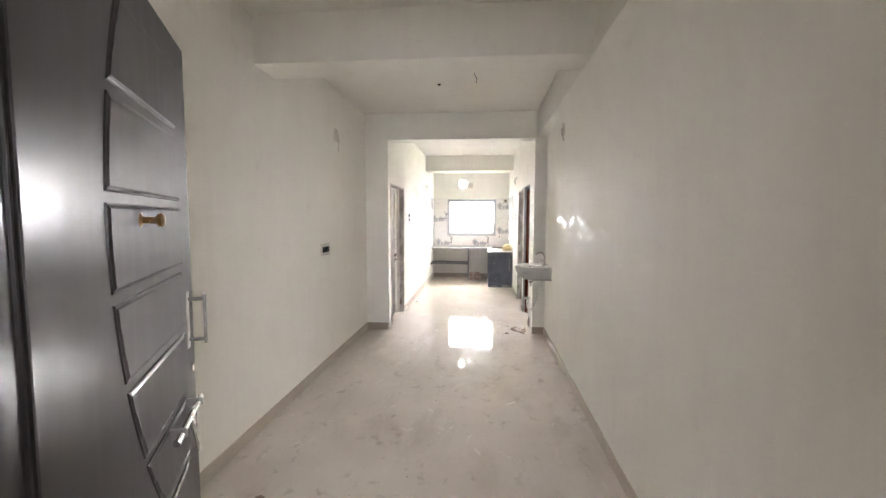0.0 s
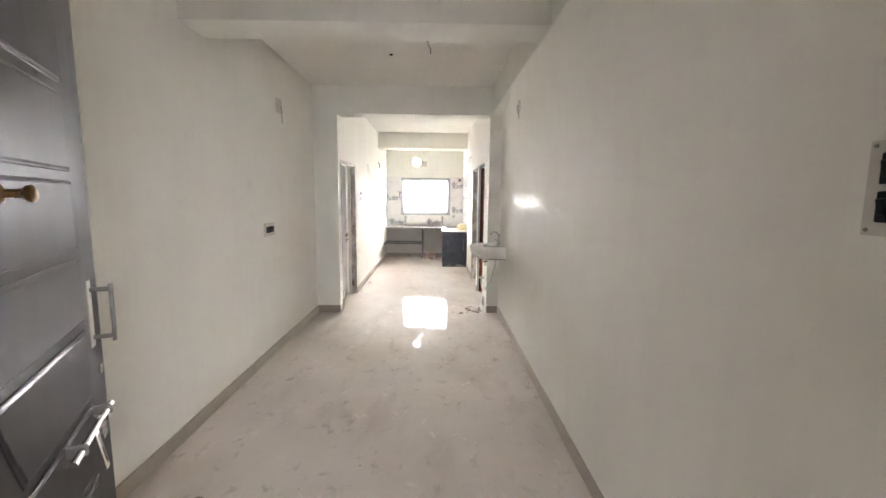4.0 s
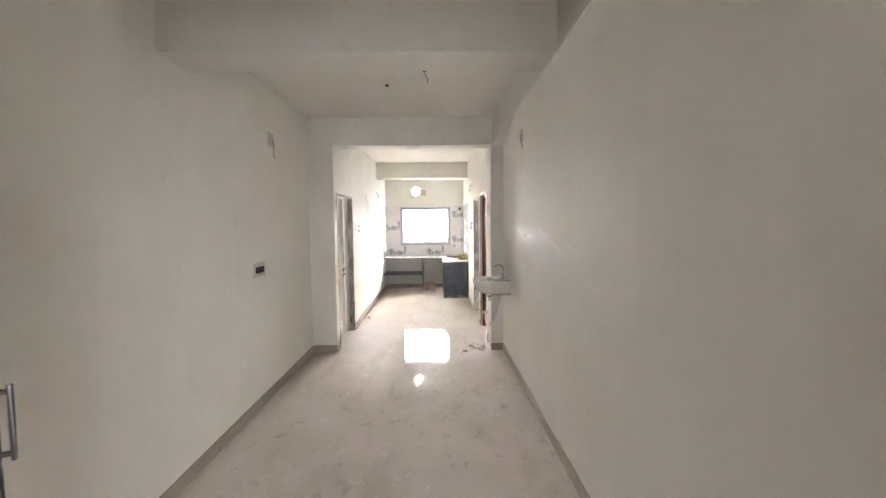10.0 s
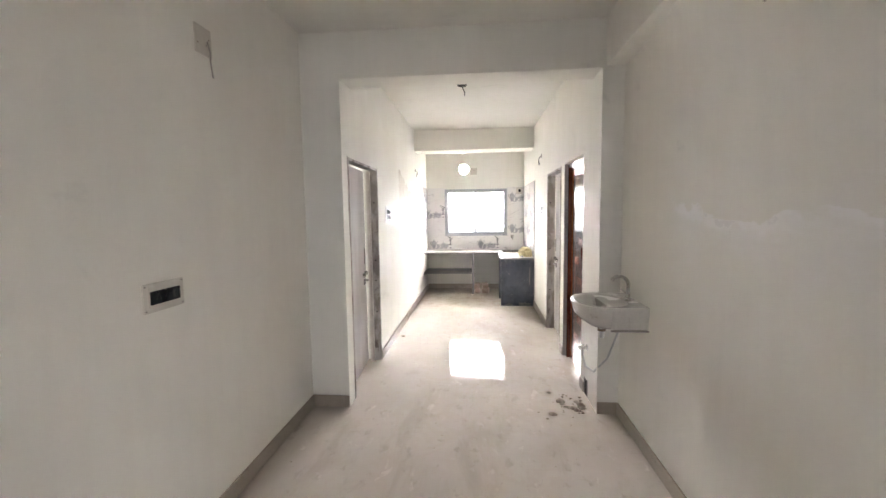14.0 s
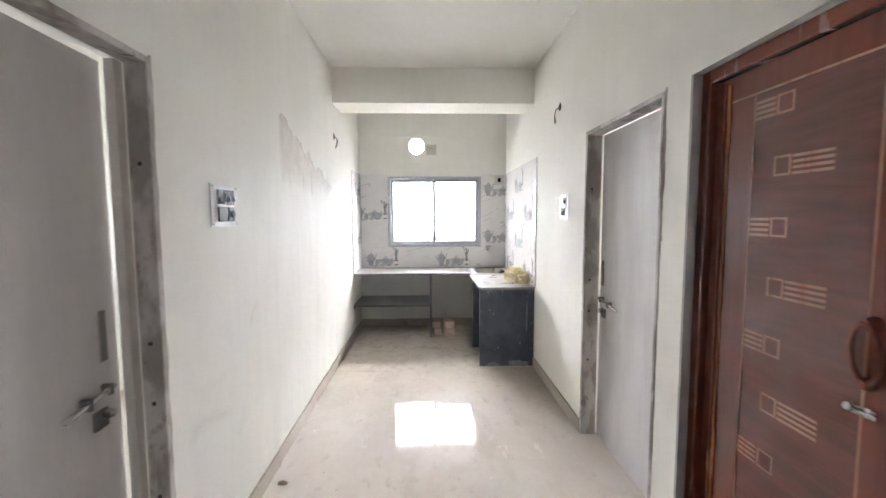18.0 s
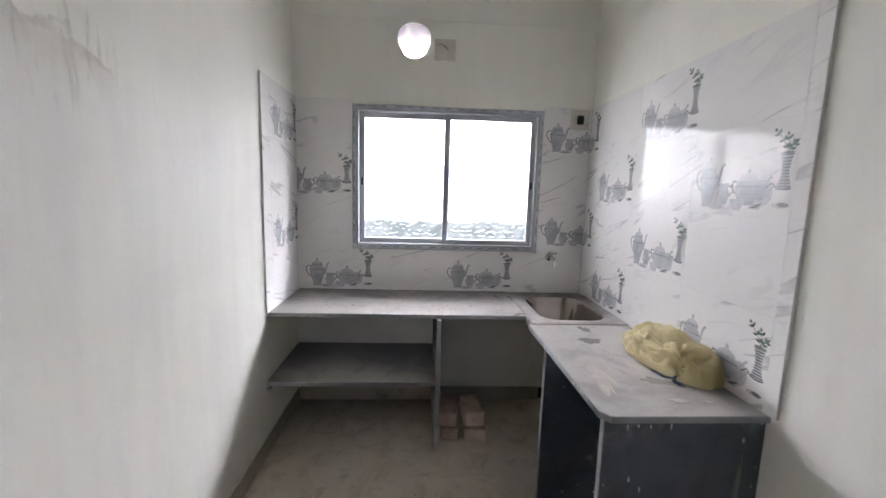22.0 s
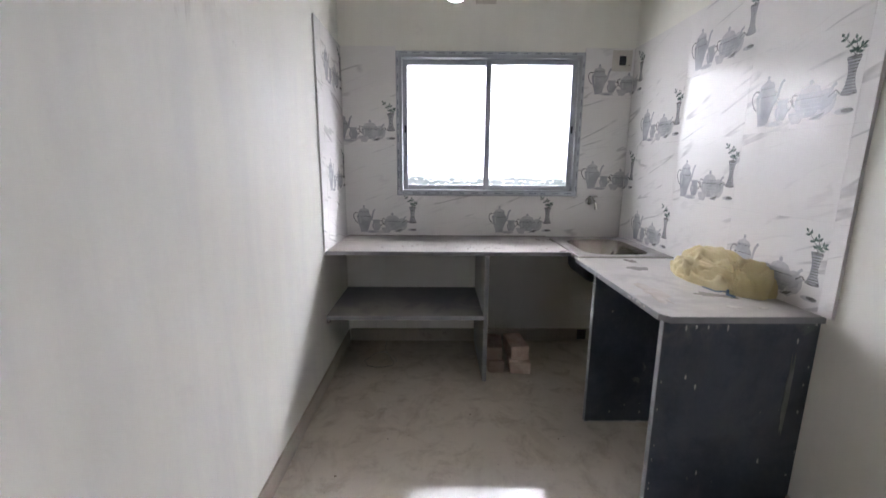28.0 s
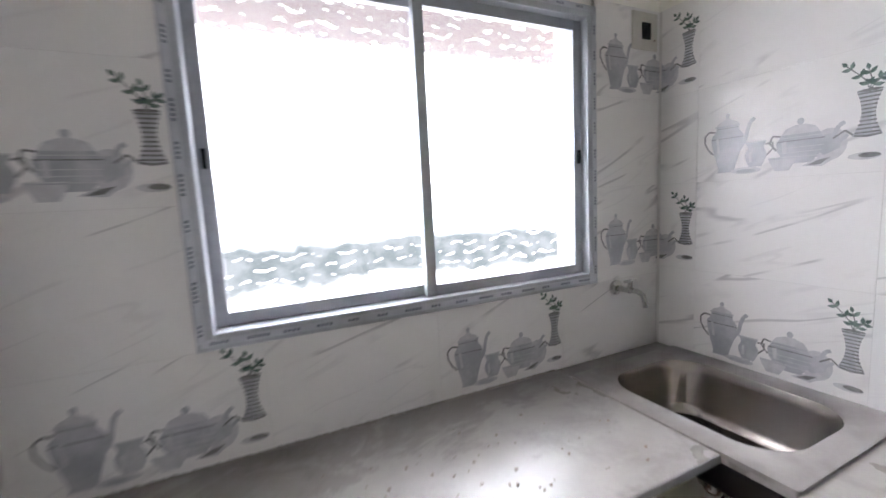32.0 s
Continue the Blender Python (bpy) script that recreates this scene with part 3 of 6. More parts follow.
structure("floor", boxed(-3.2, 5.2, -8.2, BACK + 0.25, -0.12, 0.0), FLOOR, "polished cream floor with dust and scuff marks")
structure("ceiling", boxed(-3.2, 5.2, -8.2, BACK + 0.25, TOP, TOP + 0.15), CEILING, "off-white painted ceiling")


def wall_along_y(name, x0, x1, y0, y1, openings, label, finish=WALL):
    """A wall that runs along y, with openings (from, to, height) through it."""
    line = [(y0, 0.0)]
    for a, b, h in sorted(openings):
        line += [(a, 0.0), (a, h), (b, h), (b, 0.0)]
    line += [(y1, 0.0), (y1, TOP), (y0, TOP)]
    bm = bmesh.new()
    near, far = ([bm.verts.new((x, y, z)) for y, z in line] for x in (x0, x1))
    bm.faces.new(near)
    bm.faces.new(far[::-1])
    for k in range(len(line)):
        m = (k + 1) % len(line)
        bm.faces.new((near[k], near[m], far[m], far[k]))
    return structure(name, bm, finish, label)


wall_along_y("wall_hall_left", HALL_L - 0.15, HALL_L, ENTRY_Y - 0.2, 0.13, [], "off-white putty wall of the hall")
wall_along_y("wall_hall_right", HALL_R, HALL_R + 0.15, ENTRY_Y - 0.2, 0.13, [], "off-white putty wall of the hall with scraped patches", WALL_SCRAPED)
wall_along_y("wall_corridor_left", -0.15, 0.0, 0.0, 1.5, [(a, b, h) for _, a, b, h in DOORS_L], "off-white putty wall of the passage", WALL_STAINED)
bm = bmesh.new()
line = [(0.0, 1.5), (KITCHEN_L, 3.4), (KITCHEN_L, BACK + 0.2), (-0.15, BACK + 0.2), (-0.15, 1.5)]
low, high = ([bm.verts.new((x, y, z)) for x, y in line] for z in (0.0, TOP))
bm.faces.new(low[::-1])
bm.faces.new(high)
for k in range(5):
    bm.faces.new((low[k], low[(k + 1) % 5], high[(k + 1) % 5], high[k]))
structure("wall_kitchen_left", bm, WALL_STAINED, "off-white putty wall of the kitchen with a rubbed stain")
wall_along_y("wall_corridor_right", CORR_R, CORR_R + 0.13, 0.0, BACK + 0.2, [(a, b, h) for _, a, b, h in DOORS_R], "off-white putty wall of the passage")
structure("wall_pilaster_left", boxed(HALL_L, -0.15, 0.0, 0.13, 0, TOP), WALL, "off-white wall end beside the passage")
structure("wall_pilaster_right", boxed(CORR_R + 0.13, HALL_R, 0.0, 0.13, 0, TOP), WALL, "off-white wall end beside the passage")
structure("beam_opening", boxed(0.0, CORR_R, 0.0, 0.27, 2.70, TOP), WALL, "off-white plastered beam over the passage opening")
structure("beam_hall", boxed(HALL_L, 2.06, -2.86, -2.54, 2.715, TOP), WALL, "off-white plastered ceiling beam across the hall")
structure("beam_hall_side", boxed(2.06, HALL_R, ENTRY_Y, 0.0, 2.71, TOP), WALL, "off-white plastered beam along the hall wall")
bm = bmesh.new()
FLARE_Y = [ENTRY_Y, -3.5, -2.0, -1.7, -1.4, -1.1, -0.8, -0.5, -0.2]


def flare(y, z):
    """How far the plaster of the hall's right wall leans in below the side beam."""
    f = min(1.0, max(0.0, (-0.2 - y) / 1.5))
    s = min(1.0, max(0.0, (z - 1.5) / 1.21))
    return 0.136 * f * f * (3 - 2 * f) * s ** 1.6


grid = [[bm.verts.new((HALL_R - 0.0005 - flare(y, 1.5 + 1.212 * k / 14), y, 1.5 + 1.212 * k / 14)) for k in range(15)] for y in FLARE_Y]
for p, q in zip(grid, grid[1:]):
    for k in range(14):
        bm.faces.new((p[k], p[k + 1], q[k + 1], q[k]))
structure("wall_hall_right_flare", bm, WALL_SCRAPED, "plaster of the hall wall leaning in below the beam", True)
structure("beam_kitchen", boxed(KITCHEN_L, CORR_R, 3.965, 4.385, 2.712, TOP), WALL, "off-white plastered beam before the kitchen")


def back_wall():
    """The kitchen's outer wall with its window opening and the round vent hole."""
    bm = bmesh.new()
    y0, y1 = BACK, BACK + 0.2
    x0, x1, z0, z1 = WIN
    box(bm, KITCHEN_L, x0, y0, y1, 0, TOP)
    box(bm, x1, CORR_R, y0, y1, 0, TOP)
    box(bm, x0, x1, y0, y1, 0, z0)
    cx, cz, r = VENT
    s = 0.2
    box(bm, x0, cx - s, y0, y1, z1, TOP)
    box(bm, cx + s, x1, y0, y1, z1, TOP)
    box(bm, cx - s, cx + s, y0, y1, z1, cz - s)
    box(bm, cx - s, cx + s, y0, y1, cz + s, TOP)
    n, front, back, rim_f, rim_b = 32, [], [], [], []
    for k in range(n):
        a = 2 * math.pi * k / n
        c, d = math.cos(a), math.sin(a)
        q = s / max(abs(c), abs(d))
        front.append(bm.verts.new((cx + q * c, y0, cz + q * d)))
        back.append(bm.verts.new((cx + q * c, y1, cz + q * d)))
        wob = 1 + 0.03 * math.sin(3 * a)
        rim_f.append(bm.verts.new((cx + r * wob * c, y0, cz + r * wob * d)))
        rim_b.append(bm.verts.new((cx + r * c, y1, cz + r * d)))
    for k in range(n):
        j = (k + 1) % n
        bm.faces.new((front[k], front[j], rim_f[j], rim_f[k]))
        bm.faces.new((rim_f[k], rim_f[j], rim_b[j], rim_b[k])).material_index = 1
        bm.faces.new((rim_b[k], rim_b[j], back[j], back[k]))
    return structure("wall_kitchen_back", bm, [WALL, VENT_CUT], "off-white kitchen wall with a round vent hole")


back_wall()
bm = bmesh.new()
rings = [[bm.verts.new((VENT[0] + r * math.cos(2 * math.pi * k / 28), y, VENT[1] + r * math.sin(2 * math.pi * k / 28))) for k in range(28)] for y, r in ((BACK + 0.06, VENT[2] - 0.003), (BACK + 0.46, VENT[2] - 0.003), (BACK + 0.46, VENT[2] + 0.003), (BACK + 0.2, VENT[2] + 0.003))]
for p, q in zip(rings, rings[1:]):
    for k in range(28):
        bm.faces.new((p[k], p[(k + 1) % 28], q[(k + 1) % 28], q[k]))
structure("vent_pipe", bm, VENT_CUT, "short red-brown pipe through the wall", True)
structure("wall_kitchen_back_upper", boxed(KITCHEN_L, CORR_R, BACK - 0.006, BACK, 2.672, TOP, bevel=0.002), WALL, "slightly proud plaster band above the lintel")

# entry wall, with the doorway, and the landing outside it
ENTRY = (0.80, 2.0, 2.16)
bm = bmesh.new()
box(bm, HALL_L, ENTRY[0], ENTRY_Y - 0.2, ENTRY_Y, 0, TOP)
box(bm, ENTRY[1], HALL_R, ENTRY_Y - 0.2, ENTRY_Y, 0, TOP)
box(bm, ENTRY[0], ENTRY[1], ENTRY_Y - 0.2, ENTRY_Y, ENTRY[2], TOP)
structure("wall_entry", bm, [WALL], "off-white wall round the entrance")
bm = bmesh.new()
LY = -8.0
box(bm, -1.2, -1.05, LY, ENTRY_Y - 0.2, 0, TOP)
box(bm, 3.3, 3.45, LY, ENTRY_Y - 0.2, 0, TOP)
box(bm, -1.05, 1.0, LY - 0.15, LY, 0, TOP)
box(bm, 3.2, 3.3, LY - 0.15, LY, 0, TOP)
box(bm, 1.0, 3.2, LY - 0.15, LY, 0, 1.0)
box(bm, 1.0, 3.2, LY - 0.15, LY, 2.4, TOP)
box(bm, -1.05, HALL_L - 0.15, ENTRY_Y - 0.2, ENTRY_Y, 0, TOP)
box(bm, HALL_R + 0.15, 3.3, ENTRY_Y - 0.2, ENTRY_Y, 0, TOP)
structure("wall_landing", bm, CONCRETE, "bare cement walls of the landing")
structure("backdrop_landing", boxed(0.4, 4.0, LY - 0.62, LY - 0.6, 0.4, 3.0), OUTSIDE_LANDING, "pale daylight outside the landing")

# closed rooms behind the inner doors, each open to the sky through a window hole
bm = bmesh.new()
for s, e in ((-1, -0.13), (1, CORR_R + 0.13)):
    far = e + s * 2.4
    lo, hi = min(far, far + s * 0.12), max(far, far + s * 0.12)
    box(bm, lo, hi, 0.13, 0.8, 0, TOP)
    box(bm, lo, hi, 2.4, 3.4, 0, TOP)
    box(bm, lo, hi, 0.8, 2.4, 0, 0.9)
    box(bm, lo, hi, 0.8, 2.4, 2.2, TOP)
    a, b = sorted((e, far))
    box(bm, a, b, 0.02, 0.13, 0, TOP)
    box(bm, a, b, 3.4, 3.52, 0, TOP)
structure("wall_side_rooms", bm, WALL, "plain walls of the closed rooms")
structure("backdrop_left_room", boxed(-3.05, -3.04, 0.5, 2.7, 0.6, 2.5), OUTSIDE_ROOM, "pale daylight outside the closed room")
structure("backdrop_right_room", boxed(4.95, 4.96, 0.5, 2.7, 0.6, 2.5), OUTSIDE_ROOM, "pale daylight outside the closed room")

# skirting
def skirting(name, runs):
    bm = bmesh.new()
    for x0, x1, y0, y1 in runs:
        box(bm, x0, x1, y0, y1, 0.0, 0.1, bevel=0.003)
    s = structure(name, bm, SKIRT, "beige tile skirting with dirty edges")
    return s


T = 0.012
skirting("baseboard_hall_left", [(HALL_L, HALL_L + T, ENTRY_Y, 0.0), (HALL_L + T, 0.0, -T, 0.0)])
skirting("baseboard_hall_right", [(HALL_R - T, HALL_R, ENTRY_Y, 0.0), (CORR_R, HALL_R - T, -T, 0.0)])
skirting("baseboard_corridor_left", [(0.0, T, 1.15, 1.55), (-0.006, T - 0.004, 1.55, 2.2), (-0.014, T - 0.011, 2.2, 2.95), (KITCHEN_L, KITCHEN_L + T, 2.95, 5.50), (KITCHEN_L + T, CORR_R - T, BACK - T, BACK)])
skirting("baseboard_corridor_right", [(CORR_R - T, CORR_R, 0.40, 0.53), (CORR_R - T, CORR_R, 1.37, 1.556), (CORR_R - T, CORR_R, 2.506, 3.844), (CORR_R - T, CORR_R, 3.88, 4.47), (CORR_R - T, CORR_R, 4.50, 5.5)])

# ---- entrance door ----
CEMENT_BROWN = surface("stained_cement", (0.10, 0.072, 0.05), (0.055, 0.038, 0.027), 4.0, (0.8, 0.95), 0.4, 30.0, dirt=(0.03, 0.022, 0.016), dirt_at=(0.52, 0.66), dirt_scale=6.0, stretch=(1, 1, 0.5))


def entrance_door():
    """Dark varnished leaf, standing open, with raised panels along one side."""
    d = thing("door_entrance", "dark varnished wooden entrance door standing open, with raised panels", "door", (0.815, -5.41, 0), 115.8)
    part("leaf", boxed(0.0, 1.0, 0.0, 0.036, 0.012, 2.14, bevel=0.003), DOOR_DARK, d)

    def left(z):
        return 0.34 + 0.5 * (z - 1.6) ** 2

    rows = [(1.865, 2.05), (1.66, 1.845), (1.47, 1.64), (1.285, 1.45), (1.085, 1.265), (0.89, 1.065), (0.70, 0.87)]
    for z0, z1 in rows:
        edge = [(left(z0 + (z1 - z0) * i / 8), z0 + (z1 - z0) * i / 8) for i in range(9)] + [(0.86, z1), (0.86, z0)]
        bm = bmesh.new()
        cx, cz = sum(p[0] for p in edge) / len(edge), (z0 + z1) / 2

        def ring(inset, y):
            return [bm.verts.new((x + (inset if x < 0.8 else -inset), y, z + (inset if z - cz < -0.04 else -inset if z - cz > 0.04 else 0))) for x, z in edge]

        rings = [ring(0.0, 0.002), ring(0.001, -0.0035), ring(0.004, -0.0045), ring(0.005, -0.0036), ring(0.006, -0.0036), ring(0.011, -0.0062)]
        for a, b in zip(rings, rings[1:]):
            for k in range(len(edge)):
                bm.faces.new((a[k], a[(k + 1) % len(edge)], b[(k + 1) % len(edge)], b[k]))
        bm.faces.new(rings[-1])
        part("raised_panel", bm, DOOR_DARK, d)
    bm = bmesh.new()
    for x in (0.07, 0.085):
        tube(bm, [(x, -0.001, 0.05), (x, -0.001, 2.1)], 0.004, 6)
    part("groove_bead", bm, DOOR_DARK, d, smooth=True)
    v = part("door_viewer", turned(lathe(bmesh.new(), [(0.017, 0.0), (0.017, 0.005), (0.008, 0.010), (0.008, 0.032), (0.015, 0.038), (0.016, 0.046), (0.010, 0.050)], 16), pose(0.51, -0.001, 1.607, 90, 0, 0)), BRASS, d, "aged brass knob", smooth=True)
    bm = bmesh.new()
    rod(bm, (0.925, 0.0, 1.355), (0.925, -0.045, 1.355), 0.006)
    rod(bm, (0.925, 0.0, 1.225), (0.925, -0.045, 1.225), 0.006)
    box(bm, 0.918, 0.932, -0.052, -0.043, 1.21, 1.37, bevel=0.003)
    part("pull_handle", bm, DULL_STEEL, d, "dull steel pull handle", smooth=True)
    part("pull_plate", boxed(0.905, 0.935, -0.003, 0.0, 1.20, 1.38, bevel=0.001), STEEL_RIM, d)
    bolt = part("sliding_bolt", rod(bmesh.new(), (0.60, -0.032, 1.045), (0.90, -0.032, 1.045), 0.008, 12), CHROME, d, "bright steel sliding bolt", smooth=True)
    for x in (0.66, 0.86):
        part("bolt_guide", boxed(x - 0.005, x + 0.005, -0.043, 0.0, 1.032, 1.058, bevel=0.003), DULL_STEEL, d)
    bm = boxed(-0.011, 0.011, -0.0025, 0.0025, -0.095, 0.0, bevel=0.0025)
    part("hasp", turned(bm, pose(0.745, -0.036, 1.04, -10, 0, 0)), CHROME, bolt, "steel hasp hanging from the bolt")
    bm = boxed(-0.003, 0.003, -0.0035, 0.0035, -0.08, -0.04, bevel=0.001)
    part("hasp_slot", turned(bm, pose(0.745, -0.036, 1.04, -10, 0, 0)), HOLE_DARK, bolt)
    part("key_plate", boxed(0.925, 0.965, -0.004, 0.0, 0.93, 0.97, bevel=0.002), CHROME, d)
    part("keyhole_disc", turned(lathe(bmesh.new(), [(0.014, 0), (0.014, 0.005), (0.008, 0.006)], 14), pose(0.955, 0.0, 1.125, 90)), CHROME, d, smooth=True)
    f = tagged(new("door_frame_entrance"), "brown stained wooden door frame in a bare cement reveal", "door frame", kind="structure")
    part("post", boxed(0.80, 0.872, -5.528, -5.472, 0.0, 2.16, bevel=0.004), POST_BROWN, f)
    part("cement_reveal", boxed(0.802, 0.868, -5.60, -5.529, 0.0, 2.16, bevel=0.006), CEMENT_BROWN, f, "stained brown cement beside the post")
    part("post", boxed(1.93, 2.0, -5.60, -5.47, 0.0, 2.16, bevel=0.004), POST_BROWN, f)
    part("head", boxed(0.872, 1.93, -5.60, -5.47, 2.09, 2.16, bevel=0.004), POST_BROWN, f)
    part("weather_strip", boxed(0.872, 0.876, -5.525, -5.519, 0.0, 2.09), STRIP, f, "white strip along the post")


entrance_door()


# ---- switch boards and boxes ----
SOCKET_DARK = surface("dark_socket_slot", (0.003, 0.003, 0.003), (0.005, 0.005, 0.005), 15.0, (0.6, 0.7), 0.0)


def board(name, label, at, rz, w, h, plate, rows, group="switch boards", screws=True):
    """A plate with rows of modules; rows: (height of row's middle, list of (offset, width, height, kind))."""
    b = thing(name, label, "switch board", at, rz, group)
    part("back_plate", boxed(-w / 2, w / 2, -0.004, 0.004, -h / 2, h / 2, bevel=0.0015), plate, b)
    part("cover", boxed(-w / 2 + 0.022, w / 2 - 0.022, -0.0062, -0.0035, -h / 2 + 0.016, h / 2 - 0.016, bevel=0.001), plate, b)
    for z, mods in rows:
        for x, mw, mh, kind in mods:
            if kind == "blank":
                part("blank_module", boxed(x - mw / 2, x + mw / 2, -0.0095, -0.007, z - mh / 2, z + mh / 2, bevel=0.001), plate, b)
                continue
            m = part("module", boxed(x - mw / 2, x + mw / 2, -0.014, -0.006, z - mh / 2, z + mh / 2, bevel=0.003), BLACK, b)
            if kind == "switch":
                bm = boxed(-mw / 2 + 0.005, mw / 2 - 0.005, -0.004, 0.004, -mh / 2 + 0.014, mh / 2 - 0.014, bevel=0.002)
                part("rocker", turned(bm, pose(x, -0.0145, z, random.choice((-12, 12)), 0, 0)), BLACK, m)
            elif kind == "socket":
                bm = bmesh.new()
                for dx, dz, r in ((0, 0.014, 0.0045), (-0.011, -0.006, 0.0035), (0.011, -0.006, 0.0035), (-0.009, 0.006, 0.002), (0.009, 0.006, 0.002)):
                    rod(bm, (x + dx, -0.0146, z + dz), (x + dx, -0.0136, z + dz), r * 1.3, 10)
                part("socket_hole", bm, SOCKET_DARK, m)
            elif kind == "dial":
                part("knob", turned(lathe(bmesh.new(), [(mw * 0.3, 0), (mw * 0.26, 0.010)], 16), pose(x, -0.0138, z, 90)), BLACK, m, smooth=True)
            elif kind == "light":
                part("indicator", boxed(x - 0.006, x + 0.006, -0.016, -0.0138, z - 0.016, z + 0.016, bevel=0.001), SOCKET_DARK, m)
    if screws:
        for sx in (-1, 1):
            for sz in (-1, 1):
                part("screw", turned(lathe(bmesh.new(), [(0.0045, 0), (0.004, 0.002)], 10), pose(sx * (w / 2 - 0.011), -0.004, sz * (h / 2 - 0.011), 90)), GRIME, b)
    return b


def row(x0, widths, h, kinds, gap=0.0):
    out, x = [], x0
    for w, k in zip(widths, kinds):
        if k != "gap":
            out.append((x + w / 2, w - 0.006, h - 0.002, k))
        x += w + gap
    return out


# beside the entrance: two rows, on the hall's right wall (faces -x)
board("switch_board", "cream switch board with eight black switches beside the entrance", (HALL_R - 0.006, -4.963, 1.634), -90, 0.24, 0.185, PLASTIC,
      [(0.037, row(-0.092, [0.034, 0.034, 0.04, 0.036, 0.036], 0.062, ["switch", "switch", "blank", "switch", "switch"])),
       (-0.036, row(-0.092, [0.03, 0.03, 0.034, 0.034, 0.034], 0.062, ["switch", "switch", "socket", "switch", "switch"]))])
b = thing("bell_plate", "cream square plate with a pale push above the switch board", "switch board", (HALL_R - flare(-5, 2.09) - 0.003, -5.01, 2.09), -90, group="switch boards")
part("back_plate", boxed(-0.062, 0.062, -0.003, 0.003, -0.07, 0.07, bevel=0.002), PLASTIC, b)
m = part("push_module", boxed(-0.024, 0.024, -0.007, -0.002, -0.036, 0.036, bevel=0.002), PLASTIC_WHITE, b)
part("push", boxed(-0.015, 0.015, -0.012, -0.006, -0.009, 0.009, bevel=0.003), WIRE_GREY, m)
for sx, sz in ((-0.05, -0.057), (0.05, 0.057)):
    part("screw", turned(lathe(bmesh.new(), [(0.005, 0), (0.004, 0.002)], 10), pose(sx, -0.003, sz, 90)), BRASS, b)

board("socket_board", "cream plate with a black two-hole module on the hall wall", (HALL_L + 0.004, -1.577, 1.279), 90, 0.24, 0.128, PLASTIC,
      [(0.0, row(-0.09, [0.09, 0.09], 0.062, ["socket", "light"]))])
board("switch_board", "white board with black switches, socket and dial on the wall", (0.004, 1.617, 1.62), 90, 0.24, 0.192, PLASTIC_WHITE,
      [(0.038, row(-0.076, [0.05, 0.036, 0.036, 0.032], 0.07, ["light", "switch", "switch", "switch"])),
       (-0.04, row(-0.076, [0.09, 0.064], 0.07, ["socket", "dial"]))])
board("switch_board", "white board with four black switches and a dial on the wall", (CORR_R - 0.004, 2.96, 1.64), -90, 0.24, 0.195, PLASTIC_WHITE,
      [(0.038, row(-0.078, [0.05, 0.03, 0.075], 0.07, ["light", "gap", "dial"])),
       (-0.038, row(-0.078, [0.036, 0.036, 0.036, 0.036], 0.066, ["switch", "switch", "switch", "switch"]))])


def wire_plate(at, rz, w, h, droop):
    p = thing("wire_plate", "cream cover plate with a loose wire hanging from it", "cover plate", at, rz, "cover plates")
    part("plate", boxed(-w / 2, w / 2, -0.006, 0.0, -h / 2, h / 2, bevel=0.0015), PLASTIC, p)
    bm = bmesh.new()
    tube(bm, [(0.02, -0.006, -0.02), (0.01, -0.02, 0.0), (0.03, -0.022, -0.05), (0.04, -0.012, -0.09), (0.06, -0.01, -droop)], 0.004, 6)
    part("wire", bm, WIRE_GREY, p, smooth=True)
    for sx in (-1, 1):
        part("screw", turned(lathe(bmesh.new(), [(0.004, 0), (0.0035, 0.002)], 8), pose(sx * (w / 2 - 0.02), -0.006, 0.02 * sx, 90)), BRASS, p)


wire_plate((HALL_L, -1.19, 2.535), 90, 0.13, 0.145, 0.17)
wire_plate((HALL_R - flare(-1.65, 2.47) - 0.002, -1.65, 2.475), -90, 0.12, 0.13, 0.13)


def wire_hole(at, rz, name="wire_hole", loop=0.12):
    h = thing(name, "dark round wiring hole in the wall with a loose black wire", "wiring hole", at, rz, "wiring holes")
    part("hole", turned(lathe(bmesh.new(), [(0.034, 0.0), (0.03, 0.0015)], 18), pose(0, 0, 0, 90)), HOLE_DARK, h)
    bm = bmesh.new()
    tube(bm, [(0, 0.0, 0.0), (-0.01, -0.03, -0.02), (-0.03, -0.035, -0.06), (-0.04, -0.02, -loop)], 0.004, 6)
    tube(bm, [(0.004, 0.0, 0.005), (-0.004, -0.035, -0.03), (-0.02, -0.04, -0.07), (-0.055, -0.025, -loop * 1.05)], 0.0035, 6)
    part("wire", bm, WIRE_BLACK, h, smooth=True)


wire_hole((KITCHEN_L, 4.02, 2.385), 90)
wire_hole((CORR_R, 3.11, 2.46), -90)
for x, y, s in ((0.918, 1.487, 1.0), (0.852, -1.209, 0.3), (1.234, -1.607, 0.4)):
    h = thing("ceiling_hook", "dark ceiling box with a short wire hanging from it", "ceiling hook", (x, y, TOP), 0, "ceiling hooks")
    part("box", lathe(bmesh.new(), [(0.05 * s, -0.012), (0.055 * s, 0.0)], 18), HOLE_DARK, h)
    if s < 0.35:
        continue
    bm = bmesh.new()
    tube(bm, [(0, 0, -0.01), (0.012, 0.0, -0.05), (0.03, 0.005, -0.08), (0.028, 0.0, -0.12)], 0.005 * max(s, 0.6), 6)
    part("wire", bm, WIRE_BLACK, h, smooth=True)

